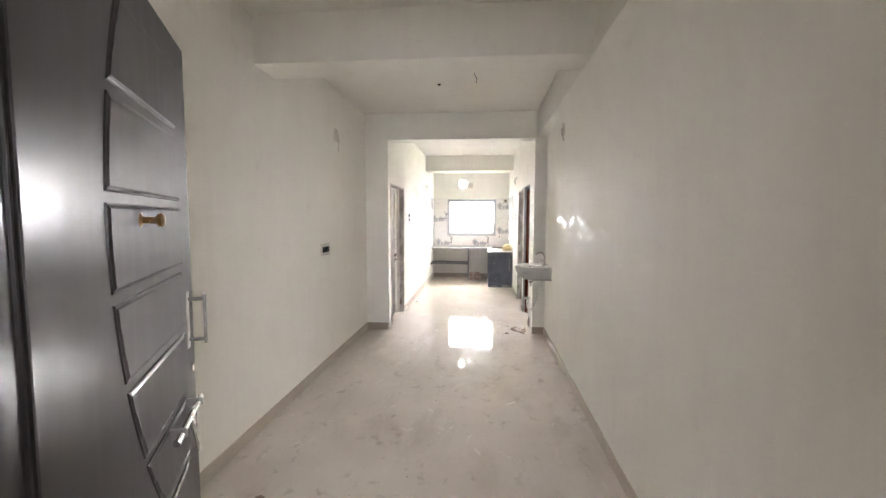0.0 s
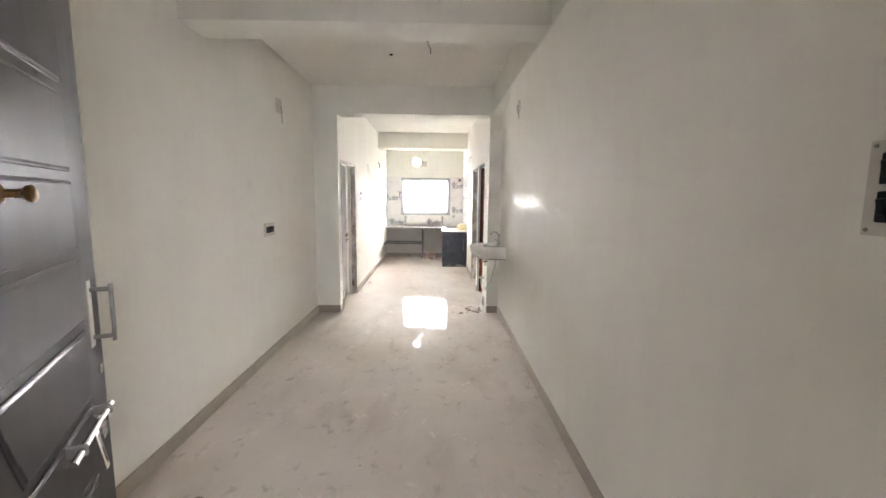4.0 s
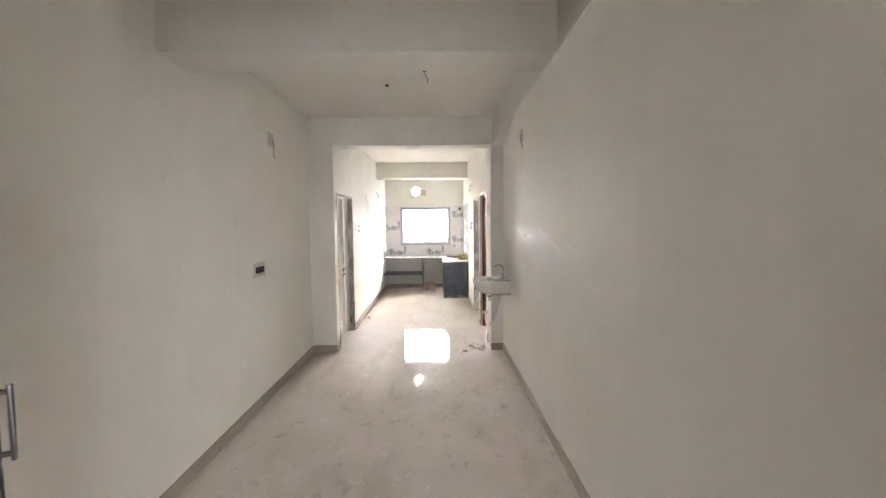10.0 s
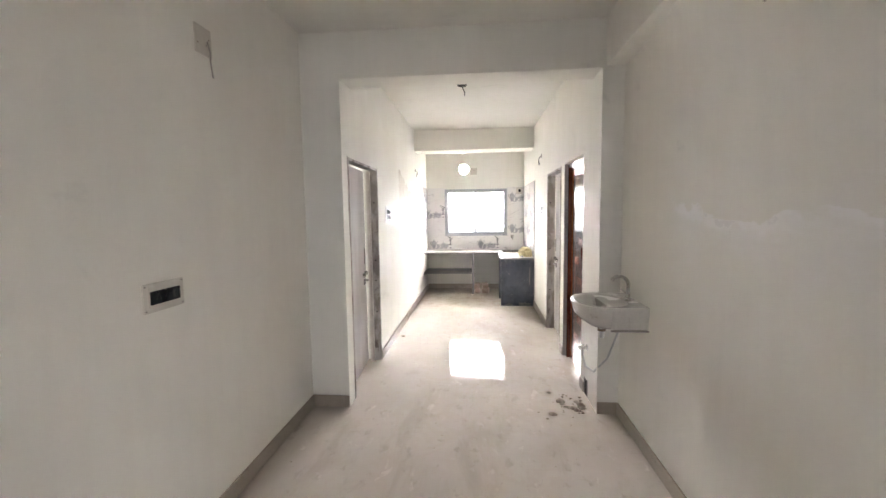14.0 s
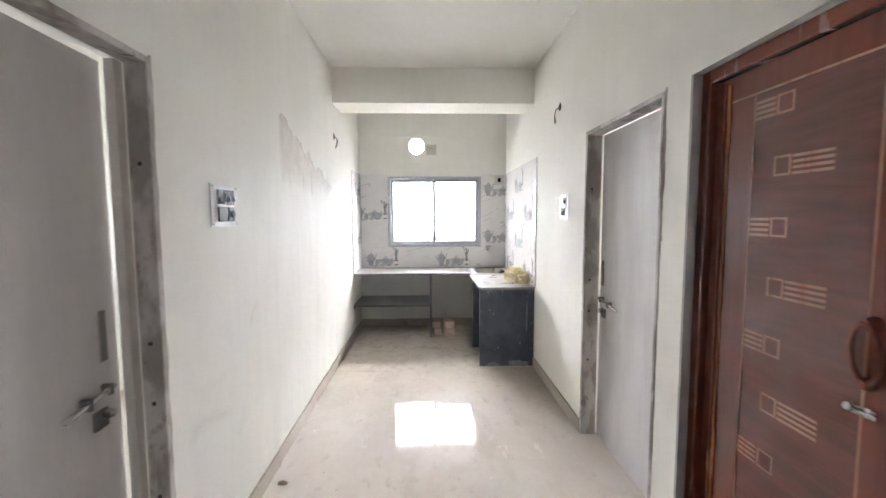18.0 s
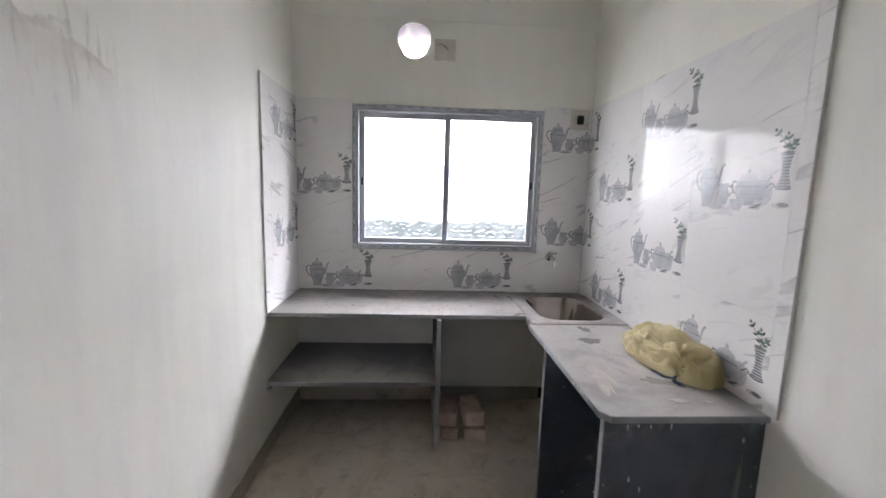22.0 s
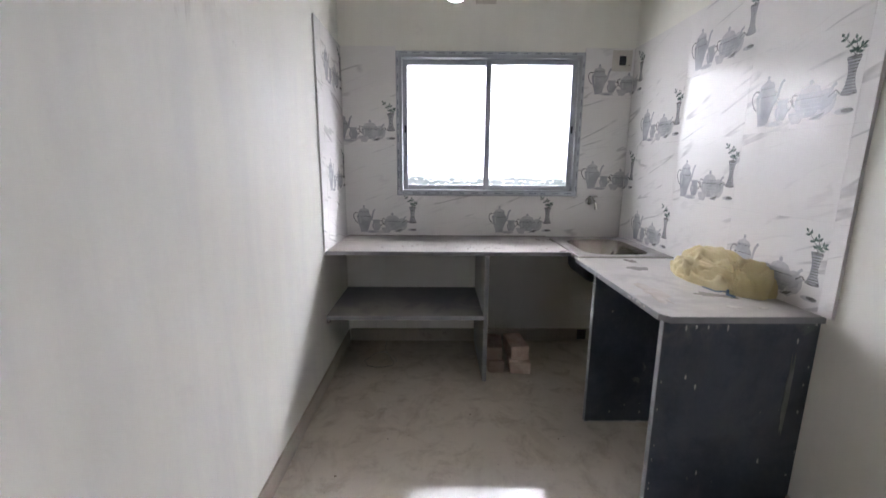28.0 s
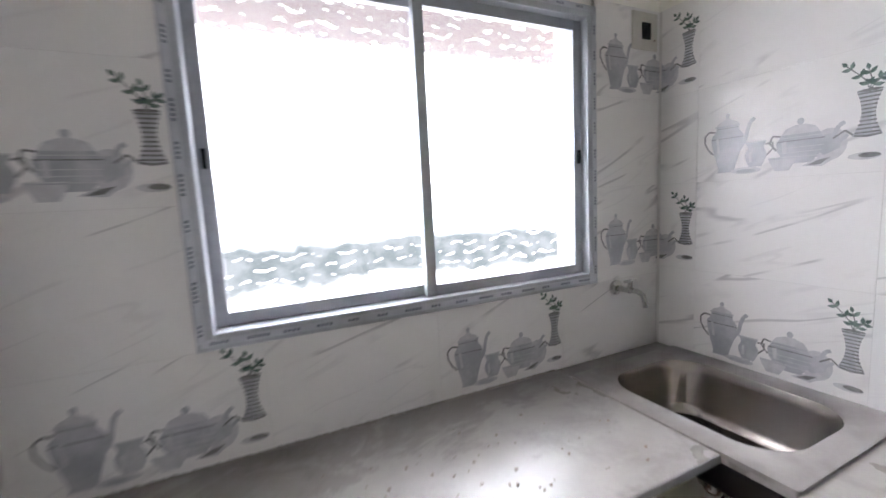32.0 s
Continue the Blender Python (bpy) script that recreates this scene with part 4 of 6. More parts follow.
# ---- inner doors ----
def latch(leaf, x, z, out, back):
    """Sliding latch on a leaf's face, with its guides, eye and plate; out: the way the face looks along y, back: bolt length."""
    def slab(name, x0, x1, y0, y1, z0, z1, material, bevel=0.001):
        ys = sorted((out * y0, out * y1))
        return part(name, boxed(x0, x1, *ys, z0, z1, bevel=bevel), material, leaf)

    def at(u, d):
        """A place along the slanting bolt: u from 0 at its tip to 1 at its tail, d off the face."""
        return (x + 0.03 - u * back, out * d, z + 0.052 - 0.03 * u)

    slab("latch_plate", x + 0.002, x + 0.034, 0.0, 0.006, z + 0.14, z + 0.31, GRIME, 0.002)
    part("latch_bolt", rod(rod(bmesh.new(), at(0.0, 0.022), at(0.82, 0.024), 0.0095, 12), at(0.82, 0.024), at(1.0, 0.024), 0.012, 12, 0.006), CHROME, leaf, "bright steel latch bolt", smooth=True)
    for u in (0.12, 0.55):
        c = at(u, 0.0)
        slab("bolt_guide", c[0] - 0.009, c[0] + 0.009, 0.0, 0.034, c[2] - 0.019, c[2] + 0.019, DULL_STEEL, 0.004)
    slab("padlock_eye", x - 0.05, x + 0.012, 0.0, 0.012, z - 0.075, z - 0.012, DULL_STEEL, 0.003)
    part("eye_knob", rod(rod(bmesh.new(), (x - 0.005, out * 0.01, z - 0.03), (x - 0.005, out * 0.04, z - 0.03), 0.015, 12), (x - 0.005, out * 0.04, z - 0.03), (x - 0.005, out * 0.046, z - 0.03), 0.015, 12, 0.008), CHROME, leaf, smooth=True)


def ragged_edge(owner, x, out, y, z0, z1, way, seed):
    """The broken plaster line beside a frame post: a thin uneven lip on the wall."""
    bm, prev = bmesh.new(), None
    for k in range(61):
        z = z0 + (z1 - z0) * k / 60
        w = 0.006 + 0.012 * max(0.0, 0.4 + noise.noise((seed, z * 7, 0))) + 0.005 * noise.noise((seed, z * 29, 3))
        d = 0.002 + 0.003 * abs(noise.noise((seed, z * 11, 7)))
        now = [bm.verts.new((x, y - way * 0.004, z)), bm.verts.new((x - out * d, y, z)), bm.verts.new((x - out * d, y + way * 0.6 * w, z)), bm.verts.new((x, y + way * w, z))]
        if prev:
            for p in range(3):
                bm.faces.new((prev[p], prev[p + 1], now[p + 1], now[p]))
        prev = now
    part("plaster_lip", bm, LIP, owner, "broken plaster edge")


LIP = surface("broken_plaster", (0.50, 0.46, 0.41), (0.30, 0.26, 0.225), 9.0, (0.85, 1.0), 0.4, 60.0)


def grey_door(letter, x_face, into, y0, y1, top, hinge_y, swing, label, deep=0.10):
    """Raw grey frame with an unpainted flush leaf; into: +1 or -1, the way into the room."""
    f = tagged(new("door_frame_" + letter), "raw grey door frame with dark stains and fixing holes", "door frame", kind="structure")
    w, d0, d1 = 0.024, -0.006, deep
    xs = sorted((x_face + into * d0, x_face + into * d1))
    part("post", boxed(*xs, y0, y0 + w, 0, top, bevel=0.004), FRAME_GREY, f)
    part("post", boxed(*xs, y1 - w, y1, 0, top, bevel=0.004), FRAME_GREY, f)
    part("head", boxed(*xs, y0 + w, y1 - w, top - w, top, bevel=0.004), FRAME_GREY, f)
    ragged_edge(f, x_face, into, y1, 0.1, top + 0.01, 1, y1)
    ragged_edge(f, x_face, into, y0, 1.45, top + 0.01, -1, y0 + 5)
    near, far = y0 + w, y1 - w
    for z in (0.55, 0.9, 1.12, 1.75):
        s = (x_face + into * 0.035, near if hinge_y > far else far, z)
        bm = bmesh.new()
        dy = 0.001 if hinge_y > far else -0.001
        rod(bm, (s[0], s[1] - dy, z), (s[0], s[1] + dy, z), 0.008, 10)
        part("fixing_hole", bm, HOLE_DARK, f)
    leaf = thing("door_" + letter, label, "door", (x_face + into * (deep + 0.002), hinge_y, 0), swing)
    return leaf


# left door: hinged at its near post, opening into the room on the left, slightly ajar
leaf = grey_door("left", 0.0, -1, 0.147, 1.15, 2.11, 0.174, 94.0, "plain grey-white flush door slightly ajar with a steel latch", 0.072)
part("leaf", boxed(0.0, 0.935, 0.0, 0.034, 0.012, 2.083, bevel=0.002), LEAF_GREY, leaf)
part("leaf_edge", boxed(0.935, 0.940, 0.001, 0.033, 0.012, 2.083), LEAF_EDGE, leaf, "pale bare edge")
latch(leaf, 0.85, 0.95, -1, 0.22)
st = tagged(new("door_stop_left"), "pale wooden stop inside the door frame", "door stop", kind="structure")
part("strip", boxed(-0.107, -0.073, 1.085, 1.126, 0.0, 2.086, bevel=0.002), LEAF_EDGE, st)
# right door, far: hinged at its near post
leaf = grey_door("right", CORR_R, 1, 1.556, 2.506, 2.135, 1.582, 89.7, "plain grey-white flush door slightly ajar with a steel latch")
part("leaf", boxed(0.0, 0.886, -0.034, 0.0, 0.012, 2.107, bevel=0.002), LEAF_GREY, leaf)
part("leaf_edge", boxed(0.886, 0.891, -0.033, -0.001, 0.012, 2.107), LEAF_EDGE, leaf, "pale bare edge")


latch(leaf, 0.83, 0.95, 1, 0.29)


def laminate_door():
    """Red-brown laminate door with tan inlays, in a recessed frame."""
    y0, y1, top, x = 0.53, 1.37, 2.14, CORR_R
    f = tagged(new("door_frame_laminate"), "red-brown moulded door frame set back in a grey reveal", "door frame", kind="structure")
    part("reveal", boxed(x - 0.001, x + 0.04, y1 - 0.012, y1 + 0.002, 0, top), REVEAL_GREY, f)
    for a, b in ((y0, y0 + 0.055), (y1 - 0.067, y1 - 0.012)):
        part("post", boxed(x + 0.035, x + 0.11, a, b, 0, top, bevel=0.006), FRAME_RED, f)
        m = (a + b) / 2 + (0.02 if a < 0.8 else -0.02)
        part("bead", tube(bmesh.new(), [(x + 0.038, m, 0), (x + 0.038, m, top - 0.05)], 0.008, 8), FRAME_RED, f, smooth=True)
    part("head", boxed(x + 0.035, x + 0.11, y0 + 0.055, y1 - 0.067, top - 0.055, top, bevel=0.006), FRAME_RED, f)
    d = thing("door_laminate", "closed red-brown laminate door with tan inlaid squares and stripes", "door", (x + 0.062, y0 + 0.055, 0), 90)
    w, t = y1 - 0.067 - (y0 + 0.055), top - 0.055
    part("leaf", boxed(0.002, w - 0.002, 0.0 - 0.03, 0.0, 0.012, t - 0.003, bevel=0.003), DOOR_RED, d)
    u = lambda y: y - (y0 + 0.055)

    def inlay(name, ya, yb, z0, z1):
        return part(name, boxed(u(ya), u(yb), 0.0, 0.0012, z0, z1), INLAY, d)

    part("field", boxed(u(0.684), u(1.098), 0.0, 0.0006, 0.05, 1.984), FIELD_BROWN, d, "dark brown panel with level grain")
    inlay("inlay_line", 1.099, 1.105, 0.05, 1.985)
    inlay("inlay_line", 0.677, 0.683, 0.05, 1.985)
    inlay("inlay_line", 0.677, 1.215, 1.985, 1.992)
    part("moulding", tube(bmesh.new(), [(u(1.225), 0.003, 0.05), (u(1.225), 0.003, t - 0.03)], 0.007, 8), BEAD_ORANGE, d, smooth=True)
    part("moulding", tube(bmesh.new(), [(u(1.25), 0.003, 0.02), (u(1.25), 0.003, t - 0.02)], 0.005, 8), FRAME_RED, d, smooth=True)
    for k in range(9):
        z = 1.895 - 0.2 * k
        outer = k % 2 == 0
        sq = (0.944, 1.009)
        bm = bmesh.new()
        for ya, yb, za, zb in ((0, 0.065, 0, 0.007), (0, 0.065, 0.058, 0.065), (0, 0.007, 0.007, 0.058), (0.058, 0.065, 0.007, 0.058)):
            box(bm, u(sq[0] + ya), u(sq[0] + yb), 0.0, 0.0013, z + za, z + zb)
        part("inlay_square", bm, INLAY, d)
        bm = bmesh.new()
        ya, yb = (1.016, 1.097) if outer else (0.80, 0.938)
        for i in range(4):
            box(bm, u(ya), u(yb), 0.0, 0.0013, z + 0.018 * i, z + 0.018 * i + 0.009)
        part("inlay_stripes", bm, INLAY, d)
    rx, rz = u(0.662), 1.21
    bm = tube(bmesh.new(), [Vector((rx + 0.036 * math.cos(2 * math.pi * i / 28), 0.026 + 0.006 * math.sin(2 * math.pi * i / 28), rz + 0.078 * math.sin(2 * math.pi * i / 28))) for i in range(28)], 0.008, 8, True)
    part("ring_pull", bm, FRAME_RED, d, "dark red ring pull", smooth=True)
    for z in (rz + 0.08, rz - 0.08):
        part("pull_mount", turned(lathe(bmesh.new(), [(0.019, 0), (0.019, 0.008), (0.012, 0.03)], 14), pose(rx, 0, z, -90)), FRAME_RED, d, smooth=True)
    bm = bmesh.new()
    rod(bm, (rx - 0.03, 0.014, 1.05), (rx + 0.05, 0.014, 1.05), 0.006, 10)
    rod(bm, (rx + 0.03, 0.0, 1.05), (rx + 0.03, 0.032, 1.06), 0.011, 10)
    box(bm, rx - 0.02, rx + 0.045, 0.0, 0.006, 1.037, 1.063, bevel=0.001)
    part("bolt", bm, CHROME, d, "steel sliding bolt", smooth=True)


laminate_door()


# ---- wash basin ----
def basin():
    """Wall-hung basin: an oval bowl that widens into a flat shelf at the wall."""
    b = thing("wash_basin", "off-white ceramic wall basin smeared with dry cement", "wash basin", (HALL_R, -0.305, 0.995), 0)
    # seen from above: x runs from the wall (0) outwards (negative), y along the wall
    n = 40

    def outline(k, grow=0.0):
        a = 2 * math.pi * k / n
        c, s = math.cos(a), math.sin(a)
        if c < 0:
            return -0.19 + (0.245 + grow) * -(abs(c) ** 0.85), (0.265 + grow) * math.copysign(abs(s) ** 0.9, s)
        q = 0.19 / max(c, 0.72 * abs(s), 1e-6)
        return min(-0.19 + q * c, 0.0), max(-1.0, min(1.0, q * s / 0.264)) * (0.265 + grow)

    def ring(bm, scale, cx, z, grow=0.0):
        return [bm.verts.new((cx + (outline(k, grow)[0] - cx) * scale, outline(k, grow)[1] * scale, z)) for k in range(n)]

    bm = bmesh.new()
    hole = lambda s, z: [bm.verts.new((-0.235 + 0.172 * s * math.cos(2 * math.pi * k / n), 0.228 * s * math.sin(2 * math.pi * k / n), z)) for k in range(n)]
    rings = [ring(bm, 0.30, -0.17, -0.185), ring(bm, 0.60, -0.14, -0.17), ring(bm, 0.82, -0.08, -0.135), ring(bm, 0.95, 0.0, -0.09), ring(bm, 0.99, 0.0, -0.03), ring(bm, 1.0, 0.0, -0.004), ring(bm, 0.985, 0.0, 0.004),
             hole(1.05, 0.003), hole(1.0, -0.003), hole(0.955, -0.02), hole(0.86, -0.07), hole(0.66, -0.115), hole(0.4, -0.138), hole(0.12, -0.145)]
    for a, c in zip(rings, rings[1:]):
        for k in range(n):
            bm.faces.new((a[k], a[(k + 1) % n], c[(k + 1) % n], c[k]))
    bm.faces.new(rings[0][::-1])
    bm.faces.new(rings[-1])
    part("bowl", bm, CERAMIC, b, smooth=True)
    part("back_block", boxed(-0.235, -0.002, -0.262, 0.262, -0.146, -0.008, bevel=0.012), CERAMIC, b, smooth=True)
    part("overflow", turned(lathe(bmesh.new(), [(0.009, 0), (0.008, 0.002)], 12), pose(-0.077, -0.02, -0.028, 0, -70, 0)), HOLE_DARK, b)
    part("drain", lathe(bmesh.new(), [(0.025, -0.145), (0.022, -0.139)], 16, (-0.225, 0, 0)), CHROME, b)
    t = part("tap", lathe(bmesh.new(), [(0.022, 0.0), (0.022, 0.012), (0.014, 0.02), (0.014, 0.06)], 16, (-0.06, -0.03, 0.003)), CHROME, b, "swan-neck steel tap", smooth=True)
    pts = [(-0.06, -0.03, 0.06), (-0.06, -0.03, 0.115)] + arc((-0.06 - 0.06, -0.03, 0.115), (1, 0, 0), (0, 0, 1), 0.06, 0, 150, 12) 
    part("spout", tube(bmesh.new(), pts, 0.0125, 12), CHROME, t, smooth=True)
    part("tap_lever", rod(bmesh.new(), (-0.06, -0.03, 0.045), (-0.105, -0.005, 0.08), 0.006, 8), CHROME, t, smooth=True)
    bm = bmesh.new()
    rng = random.Random(4)
    for k in range(9):
        i = int(rng.uniform(95, 265) / 360 * n)
        x, y = outline(i)
        s = rng.uniform(0.975, 0.995)
        blob(bm, (x * s, y * s, 0.0015), (rng.uniform(0.003, 0.009), rng.uniform(0.003, 0.010), 0.0025), 0.7, k, 1)
    tagged(part("cement_crust", bm, GRIME, b, "dried cement smears on the rim"), kind="stuff")
    w = part("waste_pipe", bmesh.new(), PVC, b)
    bm = rod(bmesh.new(), (-0.225, 0, -0.165), (-0.225, 0, -0.20), 0.026, 14)
    rod(bm, (-0.225, 0, -0.2), (-0.225, 0, -0.27), 0.018, 14)
    bm.to_mesh(w.data)
    bm.free()
    part("trap_nut", rod(bmesh.new(), (-0.225, 0, -0.205), (-0.225, 0, -0.222), 0.03, 8), MUD, w)
    part("bracket", boxed(-0.24, 0.0, -0.258, -0.246, -0.160, -0.147, bevel=0.002), GRIME, b, "dark steel bracket under the bowl")
    part("bracket", boxed(-0.24, 0.0, 0.246, 0.258, -0.160, -0.147, bevel=0.002), GRIME, b)
    h = thing("angle_valve", "chrome angle valve with a white hose to the basin", "valve", (CORR_R, 0.31, 0.445), 0)
    bm = rod(bmesh.new(), (0, 0, 0), (-0.06, 0, 0), 0.014, 12)
    rod(bm, (0, 0, 0), (-0.008, 0, 0), 0.026, 16)
    rod(bm, (-0.06, 0, 0), (-0.085, 0, 0), 0.02, 12)
    rod(bm, (-0.04, 0, 0), (-0.04, -0.01, 0.03), 0.009, 10)
    part("body", bm, CHROME, h, smooth=True)
    bm = bmesh.new()
    tube(bm, [(-0.04, 0, -0.01), (-0.045, -0.02, -0.06), (-0.04, -0.1, -0.13), (-0.01, -0.25, -0.12), (0.05, -0.4, 0.05), (0.09, -0.5, 0.28), (0.09, -0.56, 0.44)], 0.008, 8)
    part("hose", bm, PVC, h, "white flexible hose", smooth=True)


basin()
r = thing("drain_niche", "small dark drain hole at the foot of the wall", "wall hole", (CORR_R, 0.335, 0.07), 0)
part("opening", boxed(-0.002, 0.001, -0.05, 0.05, -0.065, 0.075), HOLE_DARK, r)
part("lip", boxed(-0.006, 0.0, 0.05, 0.062, -0.068, 0.085, bevel=0.002), FRAME_GREY, r)
part("lip", boxed(-0.006, 0.0, -0.062, -0.05, -0.068, 0.085, bevel=0.002), FRAME_GREY, r)

# ---- kitchen counters ----
CT = 0.836


def counter():
    top = thing("kitchen_worktop", "L-shaped grey stone worktop covered in dust and cement smears", "worktop")
    def stone(name, x0, x1, y0, y1, edges):
        """One piece of the worktop; edges: the sides that show a sawn edge."""
        s = part(name, boxed(x0, x1, y0, y1, CT - 0.024, CT, bevel=0.0015), STONE_TOP, top)
        for e in edges:
            if e == "-y":
                part("sawn_edge", boxed(x0, x1, y0 - 0.0025, y0, CT - 0.024, CT - 0.001), STONE_EDGE, s, "pale sawn edge")
            else:
                part("sawn_edge", boxed(x0 - 0.0025, x0, y0, y1, CT - 0.024, CT - 0.001), STONE_EDGE, s, "pale sawn edge")

    stone("back_slab", KITCHEN_L + 0.001, 1.4835, 4.935, BACK - 0.013, ("-y",))
    def prism(points, z0, z1):
        bm = bmesh.new()
        low, high = ([bm.verts.new((x, y, z)) for x, y in points] for z in (z0, z1))
        bm.faces.new(low[::-1])
        bm.faces.new(high)
        for k in range(len(points)):
            m = (k + 1) % len(points)
            bm.faces.new((low[k], low[m], high[m], high[k]))
        return bm

    right, far = CORR_R - 0.002, 4.7735
    side = part("side_slab", prism([(1.458, 3.866), (1.484, 3.832), (right, 3.832), (right, far), (1.458, far)], CT - 0.024, CT), STONE_TOP, top)
    part("sawn_edge", prism([(1.4555, 3.865), (1.483, 3.8295), (right, 3.8295), (right, 3.832), (1.484, 3.832), (1.458, 3.866), (1.458, far), (1.4555, far)], CT - 0.024, CT - 0.001), STONE_EDGE, side, "pale sawn edge")
    stone("front_strip", 1.4845, 1.51, 4.7745, 5.44, ())
    stone("back_strip", 1.4845, CORR_R - 0.002, 5.441, BACK - 0.013, ())
    def slab(name, label, x0, x1, y0, y1, z0, z1, front, mat_main=STONE_DARK):
        """A stone panel; front: the axis and side of its sawn edge."""
        p = thing(name, label, "stone panel", group="counter supports")
        part("panel", boxed(x0, x1, y0, y1, z0, z1, bevel=0.0015), mat_main, p)
        if front == "-x":
            part("sawn_edge", boxed(x0 - 0.004, x0, y0 + 0.001, y1 - 0.001, z0, z1), STONE_EDGE, p, "pale sawn edge")
        elif front == "-y":
            part("sawn_edge", boxed(x0 + 0.001, x1 - 0.001, y0 - 0.004, y0, z0, z1), STONE_EDGE, p, "pale sawn edge")
        return p

    slab("stone_support", "dark blue-grey stone end panel splashed with cement", 1.47, CORR_R - 0.002, 3.845, 3.869, 0.0, CT - 0.024, "-x")
    slab("stone_support", "dark stone panel under the worktop splashed with cement", 1.464, CORR_R - 0.002, 4.47, 4.494, 0.0, CT - 0.024, "-x")
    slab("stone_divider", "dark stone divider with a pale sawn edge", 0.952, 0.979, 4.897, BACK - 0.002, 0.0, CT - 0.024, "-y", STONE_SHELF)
    s = thing("counter_shelf", "dusty grey stone shelf under the worktop", "shelf")
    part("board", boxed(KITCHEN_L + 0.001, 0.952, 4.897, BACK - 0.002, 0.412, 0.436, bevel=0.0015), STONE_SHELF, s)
    part("front_edge", boxed(KITCHEN_L + 0.002, 0.951, 4.892, 4.897, 0.412, 0.436), STONE_EDGE, s, "pale sawn edge")
    k = thing("shelf_bracket", "small dark bracket below the shelf end", "bracket")
    part("lug", boxed(KITCHEN_L, KITCHEN_L + 0.02, 4.90, 4.935, 0.385, 0.412, bevel=0.002), GRIME, k)
    # fillet of mortar along the back
    bm = bmesh.new()
    for i in range(60):
        x = 0.02 + i * (1.46 / 60)
        blob(bm, (x, BACK - 0.016, CT), (0.02, 0.006 + 0.004 * noise.noise((x * 9, 0, 0)), 0.006), 0.5, i, 1)
    m = thing("mortar_fillet", "grey mortar smeared along the back of the worktop", "mortar")
    tagged(part("fillet", bm, GRIME, m), kind="stuff")


counter()


def sink():
    """Pressed steel sink let into the corner of the worktop."""
    s = thing("kitchen_sink", "stainless steel sink with a dusty rim set in the corner", "sink", (1.755, 5.108, CT))
    hx, hy, n = 0.195, 0.265, 8

    def rounded(bm, ax, ay, r, z):
        out = []
        for cx, cy, a0 in ((ax - r, ay - r, 0), (-ax + r, ay - r, 90), (-ax + r, -ay + r, 180), (ax - r, -ay + r, 270)):
            for i in range(n + 1):
                a = radians(a0 + 90 * i / n)
                out.append(bm.verts.new((cx + r * math.cos(a), cy + r * math.sin(a), z)))
        return out

    def skin(bm, rings):
        for a, b in zip(rings, rings[1:]):
            for k in range(len(a)):
                bm.faces.new((a[k], a[(k + 1) % len(a)], b[(k + 1) % len(b)], b[k]))

    bm = bmesh.new()
    skin(bm, [rounded(bm, 0.275, 0.335, 0.012, -0.006), rounded(bm, 0.275, 0.335, 0.012, 0.006), rounded(bm, 0.268, 0.328, 0.012, 0.008), rounded(bm, hx + 0.008, hy + 0.008, 0.128, 0.007), rounded(bm, hx, hy, 0.12, 0.003)])
    part("rim", bm, DUSTY_RIM, s, "dusty flat rim", smooth=True)
    bm = bmesh.new()
    skin(bm, [rounded(bm, hx, hy, 0.12, 0.003), rounded(bm, hx - 0.012, hy - 0.012, 0.115, -0.03), rounded(bm, hx - 0.022, hy - 0.022, 0.11, -0.15), rounded(bm, hx - 0.045, hy - 0.045, 0.09, -0.178), rounded(bm, 0.045, 0.045, 0.03, -0.185)])
    bm.faces.new([v for v in bm.verts if abs(v.co.z + 0.185) < 1e-4])
    part("bowl", bm, STEEL, s, smooth=True)
    bm = bmesh.new()
    skin(bm, [rounded(bm, hx + 0.006, hy + 0.006, 0.12, -0.024), rounded(bm, hx - 0.006, hy - 0.006, 0.115, -0.06), rounded(bm, hx - 0.016, hy - 0.016, 0.11, -0.155), rounded(bm, hx - 0.04, hy - 0.04, 0.09, -0.184), rounded(bm, 0.045, 0.045, 0.03, -0.19)])
    part("underside", bm, SINK_UNDER, s, "dark coated underside of the bowl", smooth=True)
    part("overflow_cap", rod(bmesh.new(), (0.02, -hy + 0.012, -0.09), (0.02, -hy - 0.02, -0.09), 0.032, 16), SINK_UNDER, s, smooth=True)
    part("drain", lathe(bmesh.new(), [(0.042, -0.184), (0.04, -0.178), (0.02, -0.18)], 20), CHROME, s, smooth=True)
    p = part("waste", rod(rod(bmesh.new(), (0, 0, -0.19), (0, 0, -0.285), 0.044, 18), (0, 0, -0.285), (0, 0, -0.315), 0.036, 18, 0.024), CHROME, s, "bright waste fitting", smooth=True)
    part("waste_hose", tube(bmesh.new(), [(0, 0, -0.3), (-0.005, 0.01, -0.42), (-0.01, 0.02, -0.56), (-0.012, 0.03, -0.68)], 0.019, 12), PVC, p, "white waste hose", smooth=True)


sink()


